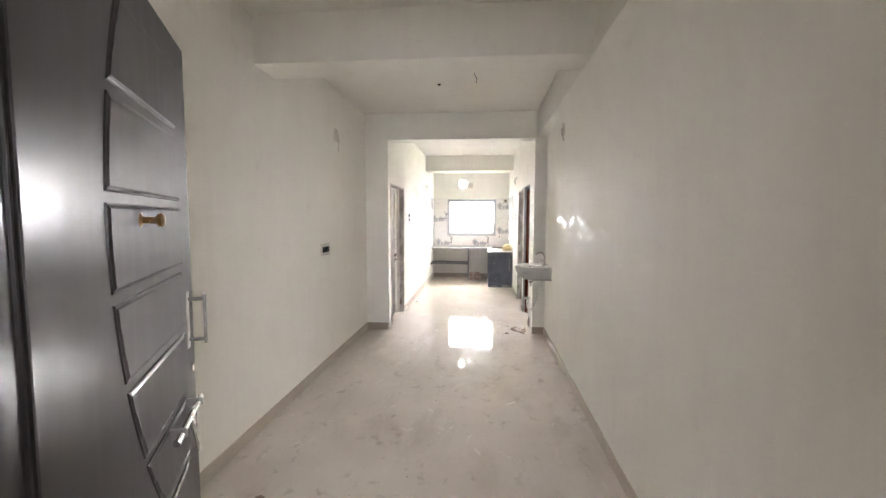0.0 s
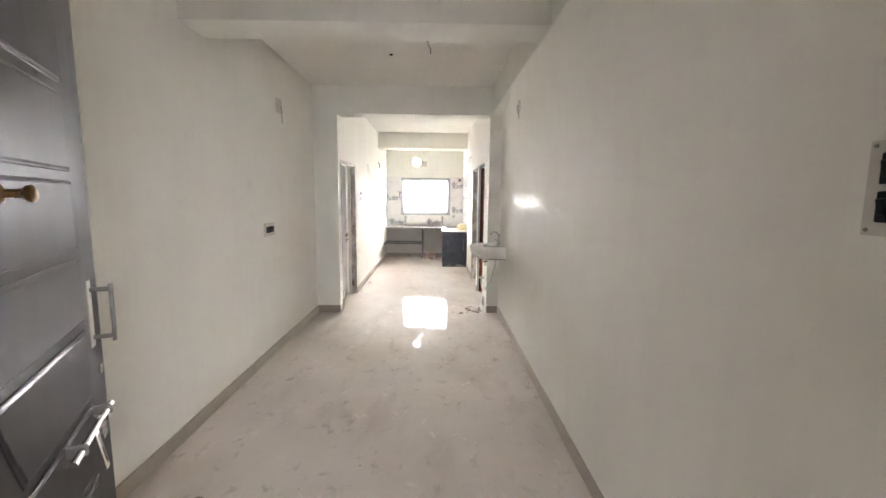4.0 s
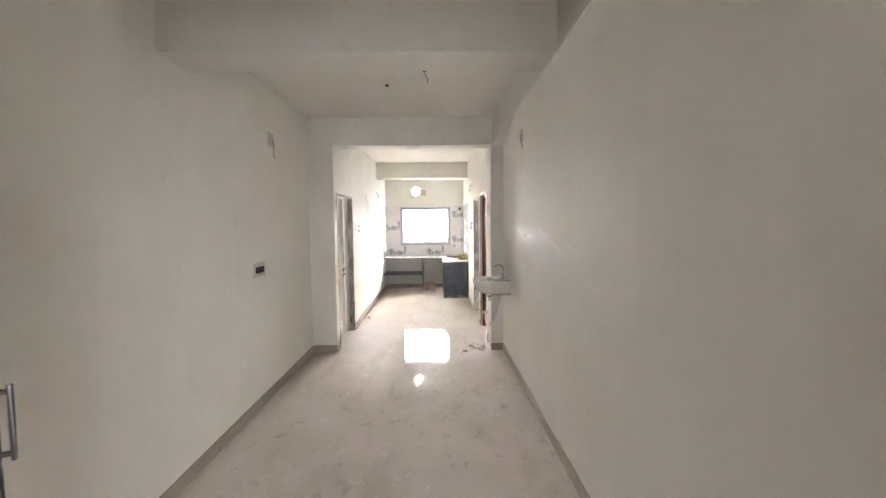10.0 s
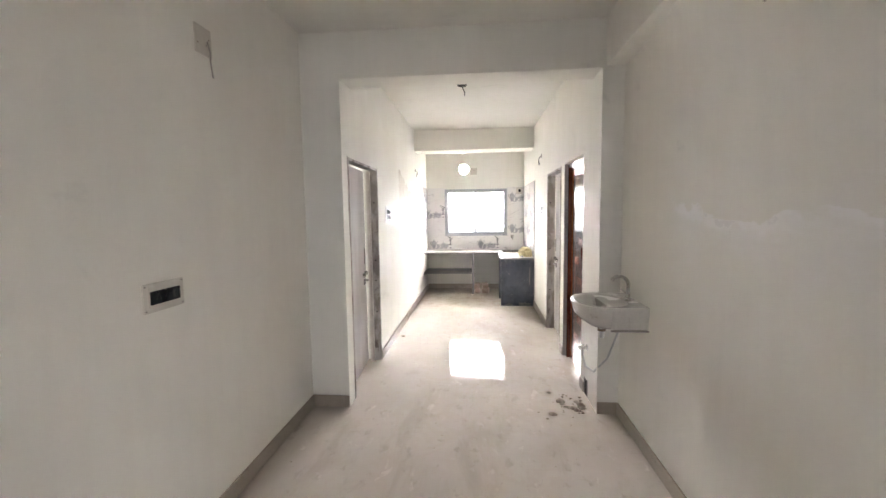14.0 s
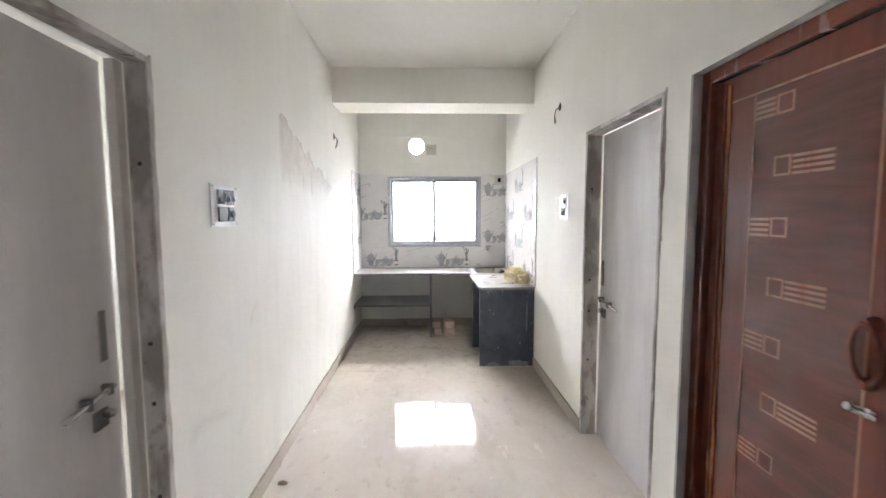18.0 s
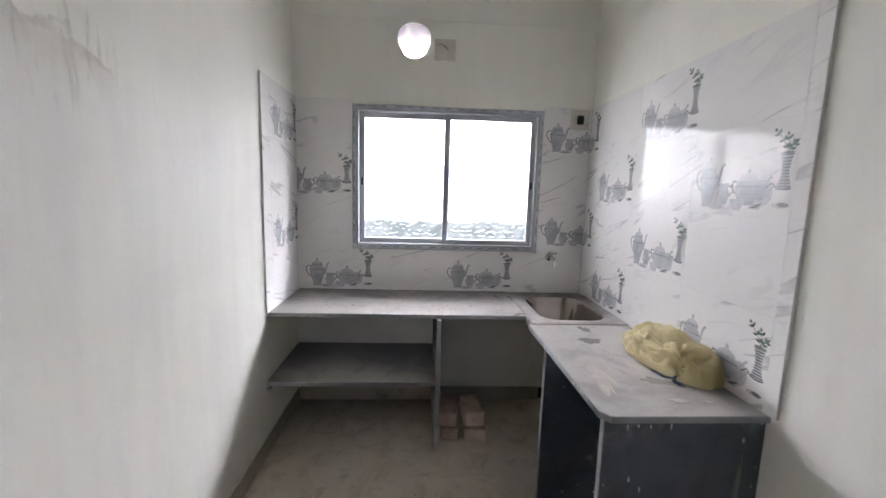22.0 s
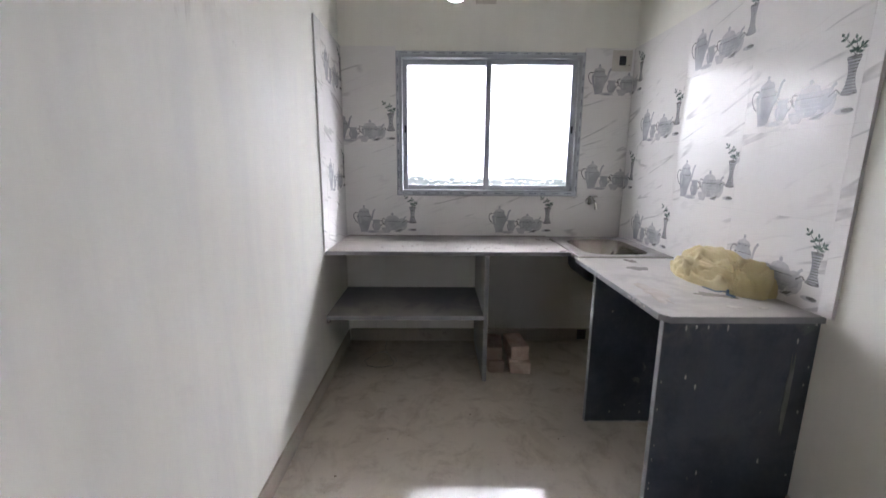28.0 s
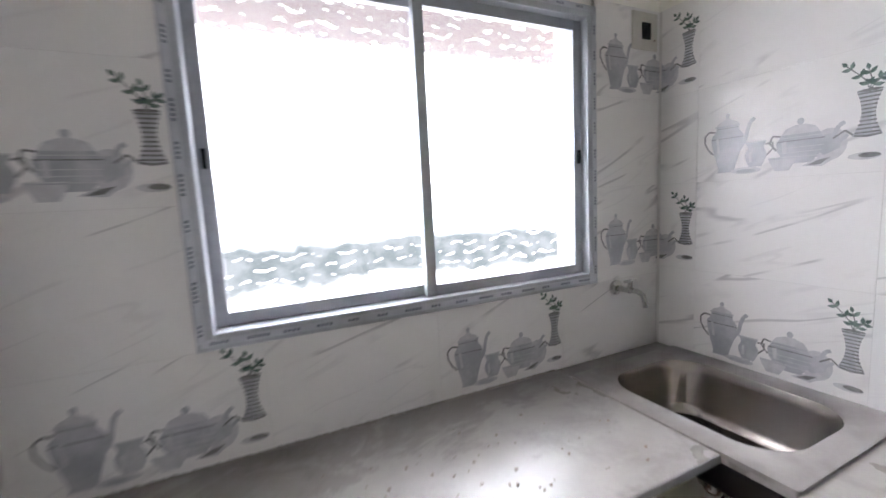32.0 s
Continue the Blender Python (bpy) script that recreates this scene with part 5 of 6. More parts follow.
def bib_tap(at, rz, group):
    t = thing("wall_tap", "chrome wall tap with a small lever", "tap", at, rz, group)
    part("flange", turned(lathe(bmesh.new(), [(0.03, 0), (0.028, 0.008), (0.014, 0.012)], 18), pose(0, 0, 0, 90)), CHROME, t, smooth=True)
    bm = rod(bmesh.new(), (0, 0, 0), (0, -0.07, 0), 0.011, 12)
    tube(bm, [(0, -0.06, 0.0), (0, -0.1, 0.004), (0, -0.125, -0.008), (0, -0.135, -0.035), (0, -0.136, -0.05)], 0.010, 10)
    part("spout", bm, CHROME, t, smooth=True)
    bm = rod(bmesh.new(), (0, -0.07, 0), (0, -0.07, 0.035), 0.009, 10)
    rod(bm, (-0.03, -0.07, 0.037), (0.03, -0.07, 0.037), 0.006, 8)
    part("handle", bm, CHROME, t, smooth=True)


bib_tap((1.782, BACK - 0.014, 1.103), 0, "wall taps")
bib_tap((CORR_R, 5.17, 0.40), -90, "wall taps")


# ---- bricks, sack, crumbs ----
def brick(x, y, z, rz, seed, sx=0.125, sy=0.2, sz=0.095):
    bm = boxed(-sx / 2, sx / 2, -sy / 2, sy / 2, 0, sz, bevel=0.012)
    bmesh.ops.subdivide_edges(bm, edges=bm.edges[:], cuts=1)
    for v in bm.verts:
        o = noise.noise_vector(v.co * 16 + Vector((seed * 5.0, 0, 0))) * 0.006
        v.co += Vector((o.x, o.y, 0 if v.co.z < 0.004 else o.z))
    ob = part("brick", bm, BRICK, None, smooth=True)
    ob.matrix_world = pose(x, y, z, 0, 0, rz)
    return tagged(ob, "worn pale red clay brick in a small stack on the floor", "brick", "bricks under the worktop")


brick(1.055, 5.10, 0.0, 2, 1, 0.105, 0.21, 0.085)
brick(1.22, 5.085, 0.0, -4, 2, 0.14, 0.21, 0.085)
brick(1.052, 5.125, 0.083, -5, 3, 0.112, 0.23, 0.095)
brick(1.205, 5.135, 0.083, 5, 4, 0.125, 0.24, 0.098)


def sack():
    """A slumped, half-filled cloth sack lying along the worktop."""
    s = thing("cloth_sack", "slumped yellow cloth sack lying on the worktop", "sack", (1.925, 4.265, CT), 104)
    bm = bmesh.new()
    got = bmesh.ops.create_uvsphere(bm, u_segments=120, v_segments=64, radius=1.0)["verts"]
    squash = lambda r, e: math.copysign(abs(r) ** e, r)
    tie = Vector((-0.165, 0.10))
    for v in got:
        p = v.co.copy()
        q = squash(p.x, 0.8)
        x = q * 0.255 * (1 + 0.05 * noise.noise(p * 2))
        plump = 1.0 + 0.06 * max(0.0, -q) - 0.62 * max(0.0, q) ** 2.0
        lump = 1 + 0.12 * noise.noise(p * 1.7 + Vector((3, 0, 0)))
        # the middle sinks where the cloth is drawn in towards the tie
        dip = math.exp(-((q + 0.30 - 0.30 * p.y) / 0.24) ** 2) * (0.55 + 0.45 * max(0.0, -p.y))
        y = squash(p.y, 0.75) * 0.112 * lump * plump
        z = squash(max(p.z, -0.2), 0.62) * 0.150 * lump * plump * (1 - 0.46 * dip) * (1.0 - 0.15 * abs(p.y))
        gap = Vector((x, y)) - tie
        pleat = math.sin(9 * math.atan2(gap.y, gap.x) + 2.5 * noise.noise(p * 1.3)) * math.exp(-(gap.length / 0.13) ** 2)
        at = Vector((x, y, z))
        bent = at + 0.03 * noise.noise_vector(at * 9)
        crease = max(0.0, 1 - 4.5 * abs(noise.noise(Vector((bent.x * 8, bent.y * 10, bent.z * 6)) + Vector((7, 2, 0)))))
        crease += 0.45 * max(0.0, 1 - 4 * abs(noise.noise(bent * 17 + Vector((1, 8, 3)))))
        fine = 0.005 * noise.noise(p * 7) - 0.017 * crease + 0.014 * pleat
        out = p.normalized()
        lift = 1 if p.z > 0.0 else 0.3
        v.co = Vector((x + 0.6 * fine * out.x, y + fine * out.y * lift, max(0.002, z + 0.018 + fine * lift)))
    part("cloth", bm, SACK, s, smooth=True)
    bm = bmesh.new()
    tube(bm, [(-0.15, 0.105, 0.012), (-0.12, 0.13, 0.006), (-0.05, 0.122, 0.005)], 0.003, 6)
    tube(bm, [(-0.15, 0.10, 0.016), (-0.17, 0.125, 0.008), (-0.2, 0.12, 0.005)], 0.006, 6)
    part("tie_cord", turned(bm, pose(0, 0, 0)), CORD, s, "blue cord along the seam", smooth=True)


sack()


def scatter(name, label, category, spots, mat_used, size, seed):
    """Loose crumbs lying on a surface, as one object."""
    rng, bm = random.Random(seed), bmesh.new()
    for n, x0, x1, y0, y1, z in spots:
        for k in range(n):
            r = size * rng.uniform(0.4, 1.3)
            blob(bm, (rng.uniform(x0, x1), rng.uniform(y0, y1), z), (r, r * rng.uniform(0.5, 1.2), r * 0.6), 0.6, k + seed, 1)
    return tagged(part(name, bm, mat_used), label, category, kind="stuff")


MORTAR = surface("crumbled_mortar", (0.42, 0.37, 0.31), (0.24, 0.19, 0.15), 18.0, (0.85, 1.0), 0.4)
scatter("mud_crumbs", "dark dried mud crumbs on the floor by the basin", "debris", [(26, 1.72, 1.97, 0.0, 0.34, 0.0), (10, 1.55, 1.95, -0.12, 0.5, 0.0)], MUD, 0.011, 11)
scatter("mortar_flakes", "flat flakes of dry mortar on the floor by the basin", "debris", [(9, 1.78, 1.95, 0.03, 0.24, -0.004), (5, 1.66, 1.98, -0.1, 0.4, -0.004)], MORTAR, 0.034, 15)
scatter("worktop_crumbs", "small dark crumbs scattered on the worktop", "debris", [(40, 0.25, 1.42, 5.0, 5.36, CT), (26, 0.6, 1.3, 5.02, 5.28, CT)], MUD, 0.0046, 12)
scatter("floor_grit", "grit and small chips on the floor", "debris", [(40, 0.05, 1.95, 0.4, 3.6, 0.0), (40, -0.2, 2.1, -4.5, -0.2, 0.0), (16, 0.1, 1.4, 3.9, 5.4, 0.0)], MUD, 0.005, 13)
for x, y, rz, m, lab in ((0.081, -3.638, 20, MUD, "brown dried clod on the floor"), (0.085, 2.0, 0, MUD, "small dark clod on the floor beside the wall")):
    ob = part("clod", blob(bmesh.new(), (0, 0, 0.006), (0.03, 0.017, 0.012), 0.6, 5, 2), m, None, smooth=True)
    ob.matrix_world = pose(x, y, 0, 0, 0, rz)
    tagged(ob, lab, "debris")
ob = part("pale_chip", boxed(-0.045, 0.045, -0.006, 0.006, 0.0, 0.004, bevel=0.001), PALE)
ob.matrix_world = pose(1.602, -2.242, 0, 0, 0, 38)
tagged(ob, "pale splinter lying on the floor", "debris")


# ---- window ----
def window():
    x0, x1, z0, z1 = WIN
    w = tagged(new("window_1"), "grey aluminium sliding window with patterned glass and taped frame", "window", kind="structure")
    y = BACK - 0.022
    fw = 0.042

    def bar(name, a, b, c, d, y0, y1, m=ALUMINIUM, parent=w):
        return part(name, boxed(a, b, y0, y1, c, d, bevel=0.003), m, parent)

    bar("window_frame", x0, x0 + fw, z0, z1, y, y + 0.10)
    bar("window_frame", x1 - fw, x1, z0, z1, y, y + 0.10)
    bar("window_frame", x0 + fw, x1 - fw, z1 - fw, z1, y, y + 0.10)
    bar("window_sill", x0 + fw, x1 - fw, z0, z0 + fw, y, y + 0.10)
    mid = (x0 + x1) / 2 - 0.005
    for k, (a, b, yo) in enumerate(((x0 + fw, mid + 0.022, 0.062), (mid - 0.022, x1 - fw, 0.034))):
        s = part("sash", bmesh.new(), ALUMINIUM, w)
        bm, sw = bmesh.new(), 0.034
        c, d = z0 + fw, z1 - fw
        box(bm, a, a + sw, y + yo, y + yo + 0.026, c, d, bevel=0.002)
        box(bm, b - sw, b, y + yo, y + yo + 0.026, c, d, bevel=0.002)
        box(bm, a + sw, b - sw, y + yo, y + yo + 0.026, c, c + sw, bevel=0.002)
        box(bm, a + sw, b - sw, y + yo, y + yo + 0.026, d - sw, d, bevel=0.002)
        bm.to_mesh(s.data)
        bm.free()
        g = part("pane", boxed(a + sw - 0.004, b - sw + 0.004, y + yo + 0.011, y + yo + 0.015, c + sw - 0.004, d - sw + 0.004), GLASS, s, "patterned glass")
        g.visible_shadow = False
        lz = (z0 + z1) / 2 - 0.02
        lx = a + sw / 2 if k == 0 else b - sw / 2
        part("sash_lock", boxed(lx - 0.006, lx + 0.006, y + yo - 0.008, y + yo, lz - 0.025, lz + 0.025, bevel=0.002), BLACK, s)
    # protective tape with printed bars
    rng = random.Random(9)
    runs = [("x", x0 + 0.01, x1 - 0.01, z0 + 0.02), ("x", x0 + 0.01, x1 - 0.01, z1 - 0.012), ("z", z0 + 0.02, z1 - 0.02, x0 + 0.012), ("z", z0 + 0.02, z1 - 0.02, x1 - 0.012)]
    for axis, a, b, c in runs:
        hw = 0.009
        bm = boxed(a, b, y - 0.0012, y, c - hw, c + hw) if axis == "x" else boxed(c - hw, c + hw, y - 0.0012, y, a, b)
        t = part("tape", bm, TAPE, w, "pale protective tape with printed marks")
        bm, p = bmesh.new(), a + 0.02
        while p < b - 0.05:
            for k in range(rng.choice((3, 4, 5))):
                q = p + 0.011 * k
                if axis == "x":
                    box(bm, q, q + 0.007, y - 0.0018, y - 0.0012, c - 0.004, c + 0.004)
                else:
                    box(bm, c - 0.004, c + 0.004, y - 0.0018, y - 0.0012, q, q + 0.007)
            p += 0.085
        part("print", bm, PRINT_DARK, t)


window()
structure("sunshade", boxed(-0.4, 2.5, BACK + 0.2, 6.30, 2.19, 2.27), SUNSHADE, "red-brown concrete sunshade above the window")
structure("sill_outside", boxed(0.2, 1.9, BACK + 0.2, BACK + 0.34, 1.06, 1.13), CONCRETE, "cement sill outside the window")
structure("backdrop", boxed(-3.2, 5.4, 7.30, 7.32, -0.3, 9.0), OUTSIDE, "hazy white sky over a far belt of trees")

p = thing("cover_plate", "cream cover plate with a short wire beside the vent hole", "cover plate", (0.985, BACK, 2.492), 0, "cover plates")
part("plate", boxed(-0.07, 0.07, -0.006, 0.0, -0.07, 0.07, bevel=0.002), PLASTIC, p)
part("wire", tube(bmesh.new(), [(-0.05, -0.006, 0.035), (-0.02, -0.018, 0.032), (0.01, -0.016, 0.012), (0.02, -0.008, 0.0)], 0.003, 6), WIRE_GREY, p, smooth=True)
p = thing("cover_plate", "cream plate with a dark square module on the tiles", "cover plate", (1.937, BACK - 0.012, 2.07), 0, "cover plates")
part("plate", boxed(-0.068, 0.068, -0.006, 0.0, -0.068, 0.068, bevel=0.002), PLASTIC, p)
part("module", boxed(-0.02, 0.026, -0.011, -0.005, -0.03, 0.03, bevel=0.002), BLACK, p)
part("screw", turned(lathe(bmesh.new(), [(0.004, 0), (0.0035, 0.002)], 8), pose(0.05, -0.006, -0.03, 90)), BRASS, p)


# ---- wall tiles with printed crockery ----
TW, TH = 0.5, 0.3285
Z0 = CT


def crockery():
    """The printed picture: pot, jug, bowl, cup and a vase with a sprig, as flat shapes (polygon, ink)."""
    shapes = []

    def poly(pts, ink):
        shapes.append((pts, ink))

    def oval(cx, cz, rx, rz, ink, n=14, a0=0, a1=360):
        poly([(cx + rx * math.cos(radians(a0 + (a1 - a0) * i / n)), cz + rz * math.sin(radians(a0 + (a1 - a0) * i / n))) for i in range(n + (0 if a1 - a0 == 360 else 1))], ink)

    def turned_shape(cx, prof, ink):
        poly([(cx + r, z) for r, z in prof] + [(cx - r, z) for r, z in reversed(prof)], ink)

    def ribbon(pts, w, ink):
        for (ax, az), (bx, bz) in zip(pts, pts[1:]):
            d = Vector((bx - ax, bz - az)).normalized()
            nx, nz = -d.y * w / 2, d.x * w / 2
            poly([(ax + nx, az + nz), (ax - nx, az - nz), (bx - nx, bz - nz), (bx + nx, bz + nz)], ink)

    # tall pot with its lid, handle and spout
    ribbon([(0.052, 0.168), (0.030, 0.172), (0.016, 0.158), (0.016, 0.135), (0.030, 0.108), (0.046, 0.092)], 0.0055, 2)
    ribbon([(0.130, 0.105), (0.146, 0.128), (0.152, 0.160), (0.160, 0.186), (0.172, 0.196)], 0.012, 1)
    turned_shape(0.09, [(0.030, 0.028), (0.026, 0.036), (0.030, 0.055), (0.044, 0.100), (0.051, 0.135), (0.050, 0.152), (0.037, 0.168), (0.035, 0.180), (0.041, 0.186)], 1)
    turned_shape(0.09, [(0.036, 0.186), (0.030, 0.196), (0.010, 0.204), (0.005, 0.212)], 0)
    oval(0.09, 0.218, 0.007, 0.008, 1, 10)
    turned_shape(0.09, [(0.052, 0.142), (0.052, 0.145)], 2)
    turned_shape(0.09, [(0.037, 0.176), (0.037, 0.178)], 2)
    poly([(0.060, 0.095), (0.068, 0.095), (0.062, 0.145), (0.054, 0.145)], 0)
    # saucer and cup in front
    oval(0.150, 0.030, 0.046, 0.011, 0)
    oval(0.150, 0.028, 0.030, 0.006, 1)
    # milk jug
    ribbon([(0.205, 0.108), (0.224, 0.112), (0.226, 0.092), (0.208, 0.072)], 0.005, 2)
    turned_shape(0.178, [(0.018, 0.040), (0.030, 0.066), (0.031, 0.082), (0.022, 0.100), (0.029, 0.120)], 1)
    poly([(0.150, 0.118), (0.138, 0.126), (0.160, 0.104)], 1)
    turned_shape(0.178, [(0.029, 0.117), (0.029, 0.121)], 0)
    poly([(0.160, 0.055), (0.167, 0.055), (0.166, 0.090), (0.158, 0.085)], 0)
    # plate leaning behind, teapot with its lid
    oval(0.362, 0.085, 0.040, 0.046, 0, 18)
    oval(0.362, 0.085, 0.026, 0.031, 1, 16)
    ribbon([(0.348, 0.090), (0.372, 0.112), (0.382, 0.134), (0.394, 0.142)], 0.011, 1)
    ribbon([(0.245, 0.124), (0.224, 0.128), (0.216, 0.108), (0.236, 0.082)], 0.005, 2)
    turned_shape(0.294, [(0.032, 0.040), (0.036, 0.046), (0.056, 0.078), (0.060, 0.102), (0.046, 0.126)], 1)
    turned_shape(0.294, [(0.048, 0.126), (0.036, 0.144), (0.012, 0.153)], 0)
    oval(0.294, 0.162, 0.009, 0.010, 1, 10)
    turned_shape(0.294, [(0.059, 0.106), (0.058, 0.109)], 2)
    for zb, rb in ((0.058, 0.044), (0.072, 0.052), (0.086, 0.0565), (0.116, 0.052)):
        turned_shape(0.294, [(rb, zb), (rb, zb + 0.002)], 0)
    poly([(0.252, 0.070), (0.262, 0.070), (0.260, 0.108), (0.248, 0.104)], 0)
    # low bowl in front, napkin and spoon
    turned_shape(0.252, [(0.018, 0.020), (0.034, 0.048), (0.038, 0.062)], 0)
    turned_shape(0.252, [(0.037, 0.056), (0.037, 0.059)], 1)
    poly([(0.300, 0.030), (0.350, 0.026), (0.392, 0.058), (0.384, 0.072), (0.335, 0.048)], 0)
    poly([(0.312, 0.030), (0.345, 0.032), (0.368, 0.050), (0.338, 0.044)], 2)
    ribbon([(0.352, 0.060), (0.378, 0.084), (0.402, 0.106)], 0.009, 1)
    ribbon([(0.370, 0.10), (0.395, 0.118), (0.415, 0.10)], 0.005, 2)
    # vase of turned rings
    turned_shape(0.44, [(0.030, 0.098), (0.026, 0.108), (0.016, 0.130), (0.0135, 0.16), (0.017, 0.19), (0.026, 0.215)], 1)
    poly([(0.452, 0.10), (0.466, 0.10), (0.452, 0.13), (0.453, 0.185), (0.464, 0.214), (0.456, 0.214), (0.447, 0.185), (0.446, 0.13)], 0)
    for i in range(11):
        z = 0.104 + 0.0102 * i
        r = 0.0135 + 0.0125 * abs((z - 0.157) / 0.057) ** 1.6
        turned_shape(0.44, [(r, z), (r + 0.001, z + 0.0022), (r, z + 0.0044)], 2)
    ribbon([(0.414, 0.10), (0.440, 0.096), (0.467, 0.10)], 0.006, 2)
    oval(0.440, 0.215, 0.026, 0.004, 2, 12)
    oval(0.437, 0.044, 0.034, 0.010, 0)
    oval(0.447, 0.046, 0.022, 0.007, 2)

    def leaf(cx, cz, angle, length, width):
        """A pointed leaf that starts at cx, cz."""
        c, d = math.cos(radians(angle)), math.sin(radians(angle))
        side = [(0.0, 0.0), (0.25, 0.8), (0.5, 1.0), (0.8, 0.5), (1.0, 0.0), (0.8, -0.5), (0.5, -1.0), (0.25, -0.8)]
        poly([(cx + length * u * c - width * w * d, cz + length * u * d + width * w * c) for u, w in side], 3)

    # sprig: three stems with pairs of leaves
    for stem in ([(0.44, 0.215), (0.432, 0.24), (0.414, 0.262), (0.392, 0.286)], [(0.44, 0.215), (0.443, 0.24), (0.436, 0.268)], [(0.44, 0.215), (0.452, 0.232), (0.463, 0.243)]):
        ribbon(stem, 0.0026, 2)
        for (ax, az), (bx, bz) in zip(stem, stem[1:]):
            way = math.degrees(math.atan2(bz - az, bx - ax))
            for turn in (-52, 48):
                leaf(0.4 * ax + 0.6 * bx, 0.4 * az + 0.6 * bz, way + turn, 0.021, 0.0052)
        leaf(bx, bz, way, 0.018, 0.005)
    return shapes


CROCKERY = crockery()
PRINTS = {}


def print_mesh(c0, c1):
    """The picture between two places across the tile, laid layer over layer; flat in x and z, facing -y."""
    if (c0, c1) not in PRINTS:
        bm = bmesh.new()
        for i, (pts, ink) in enumerate(CROCKERY):
            f = bm.faces.new([bm.verts.new((0.012 + x * 1.02, -0.0004 - 0.00001 * i, z)) for x, z in pts])
            f.material_index = ink
        for edge, sign in ((c0, -1), (c1, 1)):
            bmesh.ops.bisect_plane(bm, geom=bm.verts[:] + bm.edges[:] + bm.faces[:], plane_co=(edge, 0, 0), plane_no=(sign, 0, 0), clear_outer=True)
        me = bpy.data.meshes.new("print")
        bm.to_mesh(me)
        bm.free()
        for m in (INK_PALE, INK_MID, INK_DARK, INK_LEAF):
            me.materials.append(m)
        PRINTS[(c0, c1)] = me
    return PRINTS[(c0, c1)]


TILE_MESH = {}


def tile_piece(owner, m, c0, c1, h0, h1, picture):
    """One glazed tile, cut to c0..c1 across and h0..h1 up of its full size, at the pose m of its full lower corner."""
    key = (round(c0, 4), round(c1, 4), round(h0, 4), round(h1, 4))
    if key not in TILE_MESH:
        g = 0.0004
        TILE_MESH[key] = mesh_of("tile", boxed(c0 + g, c1 - g, 0.0, 0.008, h0 + g, h1 - g, bevel=0.0004), TILE)
    t = new("tile", TILE_MESH[key])
    t.parent = owner
    t.matrix_basis = m
    if picture and c1 - c0 > 0.02:
        p = new("print", print_mesh(c0, c1))
        p.parent = t


def tiled(name, label, m, spans, grout):
    """A field of tiles. spans: (column start, cut from, cut to, row, h0, h1, picture)."""
    f = structure(name, grout, GROUT, label)
    for start, c0, c1, r, h0, h1, picture in spans:
        tile_piece(f, m @ pose(start, 0, r * TH), c0, c1, h0, h1, picture)
    return f


ROWS4 = range(4)
# back wall, from x = 0; tile faces at y = BACK - 0.012
spans = []
for start, c0, c1, pic in ((-0.488, 0.48, 0.506, False), (0.018, 0.0, 0.5, True), (0.518, 0.0, 0.5, False), (1.018, 0.0, 0.5, True), (1.518, 0.0, 0.5, False)):
    spans.append((start, c0, c1, 0, 0.0, WIN[2] - Z0 if c0 == 0 and start < 1.5 else TH - 0.03, pic))
spans = [(s, a, b, r, h0, min(h1, WIN[2] - Z0 - 0.001), p) for s, a, b, r, h0, h1, p in spans]
for r in (1, 2, 3):
    spans.append((WIN[0] - 0.5, 0.5 - WIN[0] - 0.008, 0.5, r, -0.03 if r == 1 else 0.0, TH, r == 2))
    spans.append((WIN[1], 0.0, 0.34, r, -0.03 if r == 1 else 0.0, TH, r in (1, 3)))
bm = bmesh.new()
yb0, yb1 = BACK - 0.0115, BACK
box(bm, KITCHEN_L + 0.004, WIN[0], yb0, yb1, Z0, Z0 + 4 * TH)
box(bm, WIN[1], CORR_R - 0.004, yb0, yb1, Z0, Z0 + 4 * TH)
box(bm, WIN[0], WIN[1], yb0, yb1, Z0, WIN[2])
tiled("wall_tiles_back", "white marbled tiles printed with grey crockery", pose(0, BACK - 0.0125, Z0), spans, bm)
# right wall: across runs from the corner towards the hall
spans = []
for r in ROWS4:
    spans.append((-0.34, 0.352, 0.5, r, 0.0, TH, r in (1, 3)))
    for k, start in enumerate((0.16, 0.66, 1.16)):
        spans.append((start, 0.0, 0.5, r, 0.0, TH, (r in (0, 2)) if k != 1 else (r in (1, 3))))
    spans.append((1.66, 0.0, 0.055, r, 0.0, TH, False))
tiled("wall_tiles_right", "white marbled tiles printed with grey crockery", pose(CORR_R - 0.0125, BACK - 0.012, Z0, 0, 0, -90), spans, boxed(CORR_R - 0.0115, CORR_R, 3.803, BACK - 0.012, Z0, Z0 + 4 * TH))
# left wall: across runs towards the corner
spans = []
for r in ROWS4:
    spans.append((0.11, 0.0, 0.5, r, 0.0, TH, r in (1, 3)))
    spans.append((-0.39, 0.385, 0.5, r, 0.0, TH, False))
tiled("wall_tiles_left", "white marbled tiles printed with grey crockery", pose(KITCHEN_L + 0.0125, BACK - 0.62, Z0, 0, 0, 90), spans, boxed(KITCHEN_L, KITCHEN_L + 0.0115, BACK - 0.615, BACK - 0.012, Z0, Z0 + 4 * TH))


